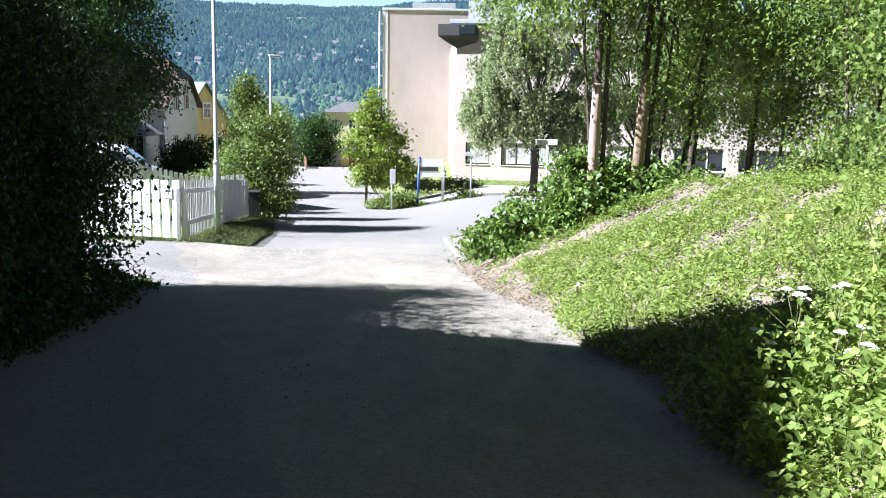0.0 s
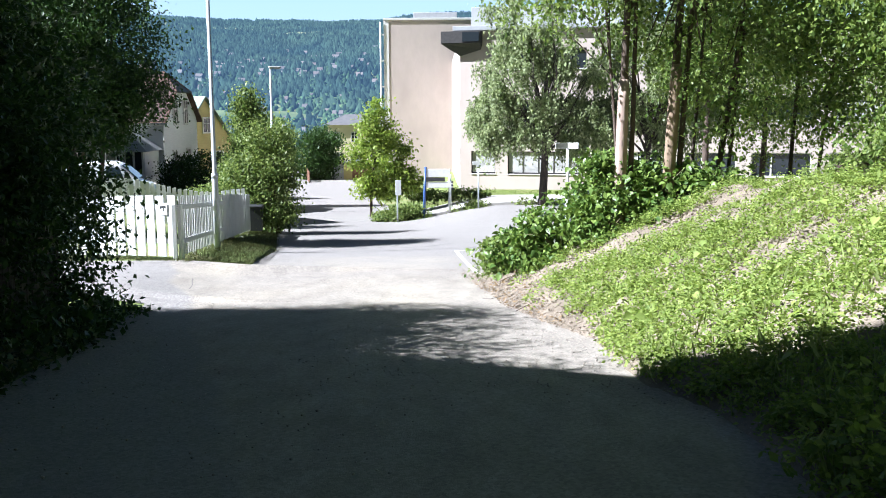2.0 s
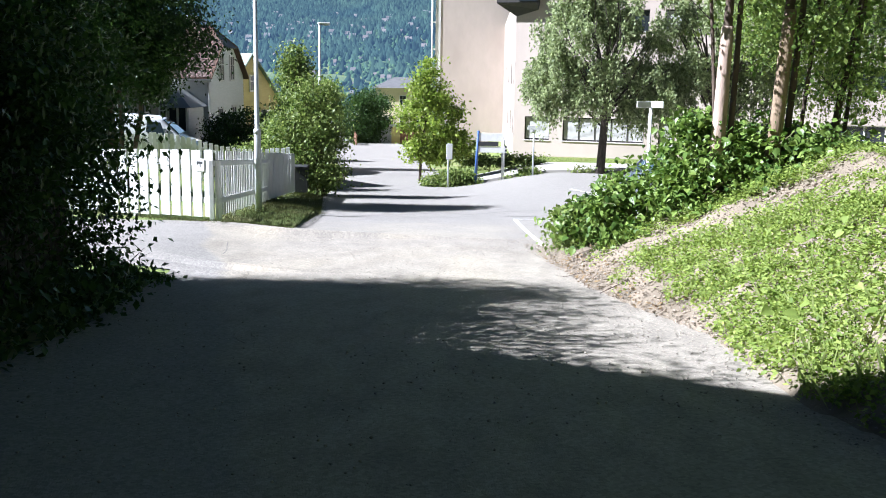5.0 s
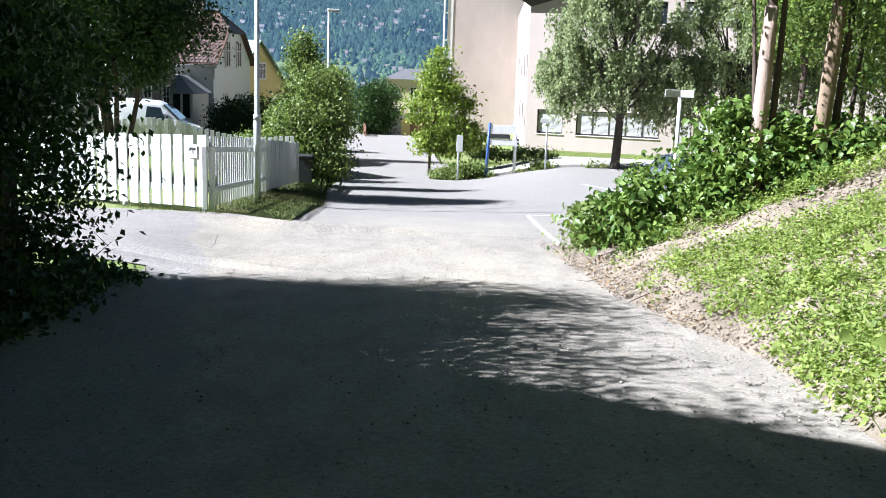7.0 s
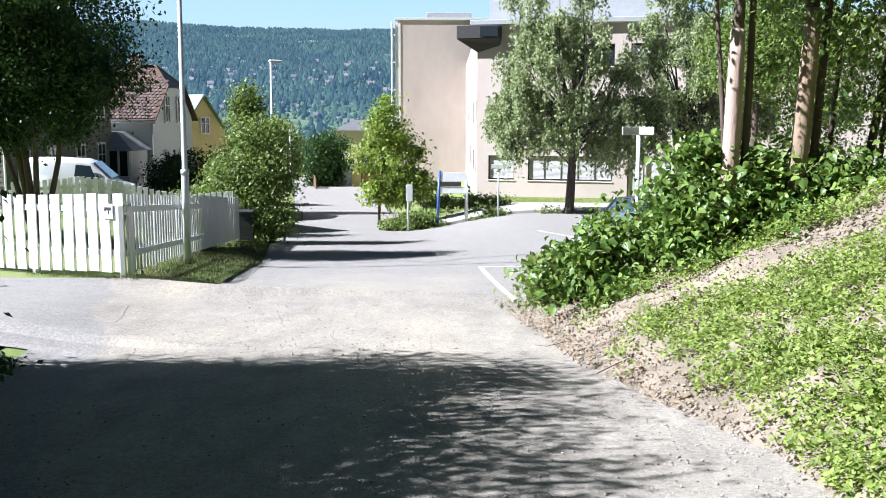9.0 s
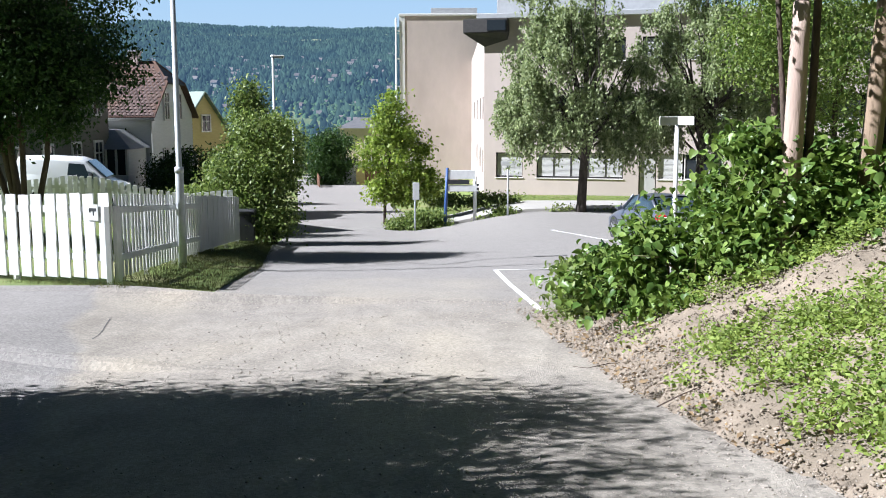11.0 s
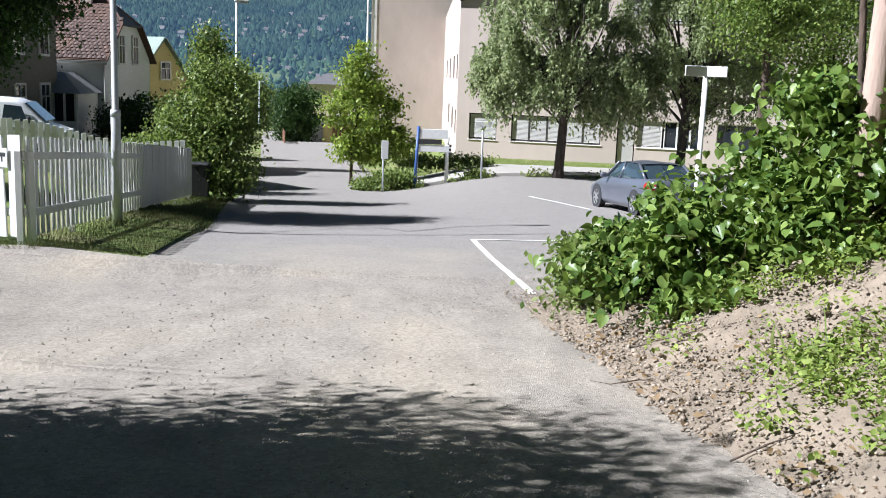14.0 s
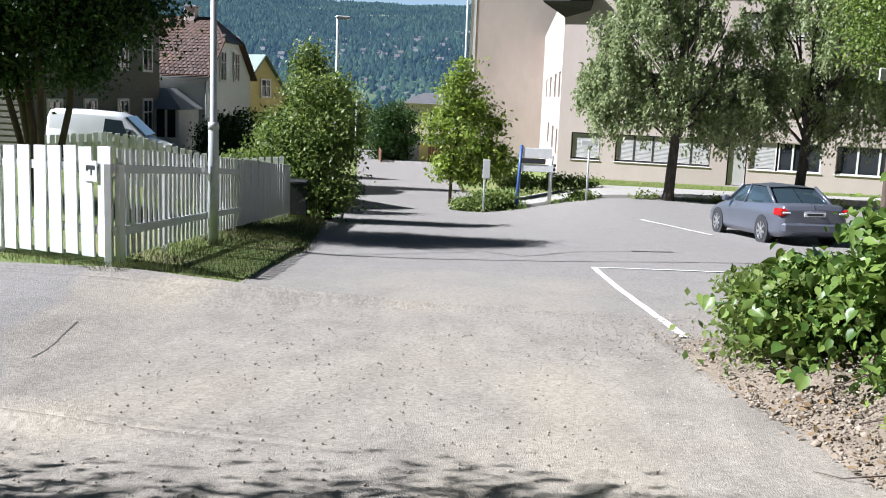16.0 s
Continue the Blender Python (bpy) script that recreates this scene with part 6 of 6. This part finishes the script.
tagged(leaf_mesh("dock_leaf", p, r.uniform(0.06, 0.11, len(p)), M_HERB, shape=BROAD, seed=56, droop=0.2, spread=0.4), "larger dock leaves among the grass", "weeds", kind="stuff")
# white umbels
M_UMBEL = mat("white_umbel", (0.78, 0.78, 0.72), (0.7, 0.7, 0.62), scale=30, rough=0.8)
ur = random.Random(9)
for i in range(5):
    x, y = ur.uniform(2.7, 3.3), ur.uniform(0.6, 2.1)
    z = gz(x, y)
    h = ur.uniform(0.4, 0.72)
    c = thing("cow_parsley", pose(x, y, z), "tall weed with flat white flower heads on the bank", "flower", "cow parsley on the bank")
    runs, heads = [([(0, 0, -0.05), (0.02, 0.01, h * 0.5), (0.05, 0, h)], [0.008, 0.006, 0.004])], [Vector((0.05, 0, h))]
    for k in range(3):
        t = Vector((ur.uniform(-0.2, 0.2), ur.uniform(-0.2, 0.2), h * ur.uniform(0.75, 1.02)))
        runs.append(([(0.02, 0.01, h * 0.55), t], [0.005, 0.003]))
        heads.append(t)
    tubes("stem", runs, M_STEM, c, n=5)
    for k, t in enumerate(heads):
        hv, hf = [(0, 0, 0.008)], []
        for j, (rr, dz) in enumerate(((0.014, 0.01), (0.027, 0.004), (0.038, -0.003), (0.014, -0.016))):
            for a in range(14):
                w = rr * (1 + (0.3 if j < 3 else 0.0) * (1 if a % 2 else -0.6) * ur.uniform(0.4, 1))
                hv.append((w * math.cos(a * 0.4488), w * math.sin(a * 0.4488), dz + ur.uniform(-0.005, 0.005)))
        for a in range(14):
            b = (a + 1) % 14
            hf.append((0, 1 + a, 1 + b))
            hf += [(1 + j * 14 + a, 15 + j * 14 + a, 15 + j * 14 + b, 1 + j * 14 + b) for j in range(3)]
        u = mesh_ob("umbel", hv, hf, M_UMBEL, c, "flat white flower head")
        u.matrix_basis = Matrix.Translation(t)
# tall leafy weeds among them
n = 150
sx, sy = rng.uniform(2.3, 4.2, n), rng.uniform(-1.2, 2.2, n)
sh = rng.uniform(0.25, 0.75, n)
f = rng.uniform(0.1, 1, (n, 40))
rd = (0.05 + 0.16 * (1 - f)) * rng.uniform(0.3, 1, f.shape)
an = rng.uniform(0, 6.283, f.shape)
px_, py_ = sx[:, None] + np.cos(an) * rd, sy[:, None] + np.sin(an) * rd
pz_ = (road_z(sx, sy) + mound_z(sx, sy))[:, None] + f * sh[:, None]
tagged(leaf_mesh("tall_weeds", np.stack([px_, py_, pz_], -1).reshape(-1, 3), rng.uniform(0.035, 0.085, f.size), M_HERB, seed=58, droop=0.3, spread=0.5), "tall leafy weeds on the bank", "weeds", kind="stuff")

# grass verge by the fence and lawns
n = 40000
x = rng.uniform(-7.2, -3.6, n)
y = rng.uniform(17.4, 36, n)
fx_ = -5.33 - 1.42 * (y - 18.6) / 15.4
lx = np.array([road_left(v) for v in y])
k = (x > fx_ - 0.25) & (x < lx + 0.05 + rng.normal(0, 0.06, n))
k |= (y < 21.2) & (np.abs(y - (18.1 - 0.47 * (x + 5.33))) < 0.35) & (x < -4.9)
p = np.stack([x[k], y[k], road_z(x[k], y[k]) - 0.03], -1)
tagged(leaf_mesh("verge_grass", p, rng.uniform(0.035, 0.09, len(p)), M_BLADE_DARK, shape=BLADE, upright=True, seed=61), "short grass verge beside the picket fence", "grass", kind="stuff")
n = 30000
x = rng.uniform(-0.8, 20, n)
p = np.stack([x, rng.uniform(53.2, 60.5, n), np.zeros(n)], -1)
p = p[p[:, 1] < 61 - 0.27 * p[:, 0]]
p[:, 2] = road_z(p[:, 0], p[:, 1]) - 0.05
tagged(leaf_mesh("lawn_grass", p, rng.uniform(0.06, 0.12, len(p)), M_BLADE, shape=BLADE, upright=True, seed=62), "mown lawn before the school building", "grass", kind="stuff")

# ---- stones, clods and twigs ----
OCT = (np.array([(0.5, 0, 0.05), (0, 0.45, 0), (-0.5, 0.05, 0), (0, -0.45, 0.04), (0.05, 0, 0.35), (0, 0, -0.3)]), [(0, 1, 4), (1, 2, 4), (2, 3, 4), (3, 0, 4), (1, 0, 5), (2, 1, 5), (3, 2, 5), (0, 3, 5)])
M_STONE = mat("gravel_stone", (0.37, 0.325, 0.275), (0.26, 0.23, 0.195), scale=20, rough=0.9, island=0.4)
n = 16000
y = 2 + 16 * rng.uniform(0, 1, n) ** 0.9
e = np.interp(y, EDGE_Y, EDGE_X)
x = np.where(rng.uniform(0, 1, n) < 0.45, e + rng.normal(0.0, 0.45, n), rng.uniform(-3.2, 2.3, n))
x = np.minimum(x, e + 1.2)
p = np.stack([x, y, road_z(x, y) + np.maximum(mound_z(x, y), 0) + 0.004 + 0.02 * (x > e)], -1)
tagged(leaf_mesh("gravel", p, 0.008 + 0.022 * rng.uniform(0, 1, n) ** 5, M_STONE, shape=OCT, upright=True, seed=71), "loose gravel and small stones on the road", "gravel", kind="stuff")
n = 900
x = rng.uniform(1.2, 4.6, n)
y = np.interp(x, (1.2, 2.2, 3.8, 5.0), (13.4, 12.3, 11.75, 11.6)) + rng.normal(0, 0.4, n)
p = np.stack([x, y, road_z(x, y) + np.maximum(mound_z(x, y), 0)], -1)
M_CLOD = mat("clod", (0.3, 0.248, 0.19), (0.2, 0.164, 0.122), scale=8, rough=0.97, island=0.25, bump=0.5)
tagged(leaf_mesh("soil_clods", p, 0.015 + 0.08 * rng.uniform(0, 1, n) ** 4, M_CLOD, shape=OCT, upright=True, seed=72), "dry clods of earth on the bank's ridge", "soil", kind="stuff")
n = 26000
x, y = rng.uniform(1.1, 5.2, n), rng.uniform(6.5, 14.2, n)
k = rng.uniform(0, 1, n) < bare(x, y) + 0.25
x, y = x[k], y[k]
p = np.stack([x, y, road_z(x, y) + np.maximum(mound_z(x, y), 0) + (rough_noise(x, y, 1.3, 0.16) + rough_noise(x, y, 4.5, 0.09) + rough_noise(x, y, 11, 0.04)) * np.clip(mound_z(x, y) * 4, 0, 1) + 0.01], -1)
p = p[mound_z(x, y) > 0.02]
tagged(leaf_mesh("soil_crumbs", p, 0.01 + 0.035 * rng.uniform(0, 1, len(p)) ** 4, M_CLOD, shape=OCT, upright=True, seed=75), "crumbs of dry earth on the bare bank", "soil", kind="stuff")
n = 4200
y = rng.uniform(7.5, 16.5, n)
x = np.interp(y, EDGE_Y, EDGE_X) + np.abs(rng.normal(0, 0.55, n))
p = np.stack([x, y, road_z(x, y) + np.maximum(mound_z(x, y), 0) + 0.02], -1)
tagged(leaf_mesh("bank_stones", p, 0.008 + 0.045 * rng.uniform(0, 1, n) ** 8, M_CLOD, shape=OCT, upright=True, seed=73), "stones and crumbs of earth at the bank's foot", "stones", kind="stuff")
n = 420
y = rng.uniform(8.5, 14, n)
x = np.interp(y, EDGE_Y, EDGE_X) + np.abs(rng.normal(0.2, 0.45, n))
p = np.stack([x, y, road_z(x, y) + np.maximum(mound_z(x, y), 0) + 0.03], -1)
M_LITTER = leaf_mat("dry_leaf", (0.16, 0.11, 0.06), (0.28, 0.2, 0.11), 0.15, 0.8)
tagged(leaf_mesh("leaf_litter", p, rng.uniform(0.03, 0.07, n), M_LITTER, seed=74, droop=0.0, spread=0.3), "dry leaves and litter on the bank's foot", "litter", kind="stuff")
q, r = scatter(260, 1.5, 4.5, 9.0, 13.8, 81, 0.6)
q = np.concatenate([q, np.array([(a, b, 0) for a, b in zip(r.uniform(1.6, 4.6, 60), r.uniform(9.5, 12.8, 60))])])
ang, rad = r.uniform(0, 6.283, (len(q), 22)), np.sqrt(r.uniform(0, 1, (len(q), 22)))
px_, py_ = q[:, :1] + np.cos(ang) * rad * 0.14, q[:, 1:2] + np.sin(ang) * rad * 0.14
pz_ = road_z(px_, py_) + np.maximum(mound_z(px_, py_), 0) + 0.05 + 0.16 * (1 - 0.6 * rad ** 2) * r.uniform(0.3, 1, rad.shape)
tagged(leaf_mesh("small_weeds", np.stack([px_, py_, pz_], -1).reshape(-1, 3), r.uniform(0.03, 0.06, px_.size), M_HERB, seed=82, droop=0.2, spread=0.4), "scattered small weeds on the bare earth", "weeds", kind="stuff")
r = random.Random(3)
for i in range(7):
    x, y = (1.55, 12.6) if i == 0 else (r.uniform(1.2, 2.4), r.uniform(9, 14))
    a = r.uniform(0, 6.28) if i else -0.5
    L = r.uniform(0.2, 0.6) if i else 1.0
    q = [(x + math.cos(a) * L * k + 0.05 * math.sin(k * 5), y + math.sin(a) * L * k) for k in (0, 0.35, 0.7, 1)]
    c = tubes("twig", [([(u, v, gz(u, v) + 0.04) for u, v in q], [0.006, 0.005, 0.004, 0.002])], M_BARK, n=5)
    tagged(c, "dry fallen twig on the earth beside the road", "twig", "twigs beside the road")
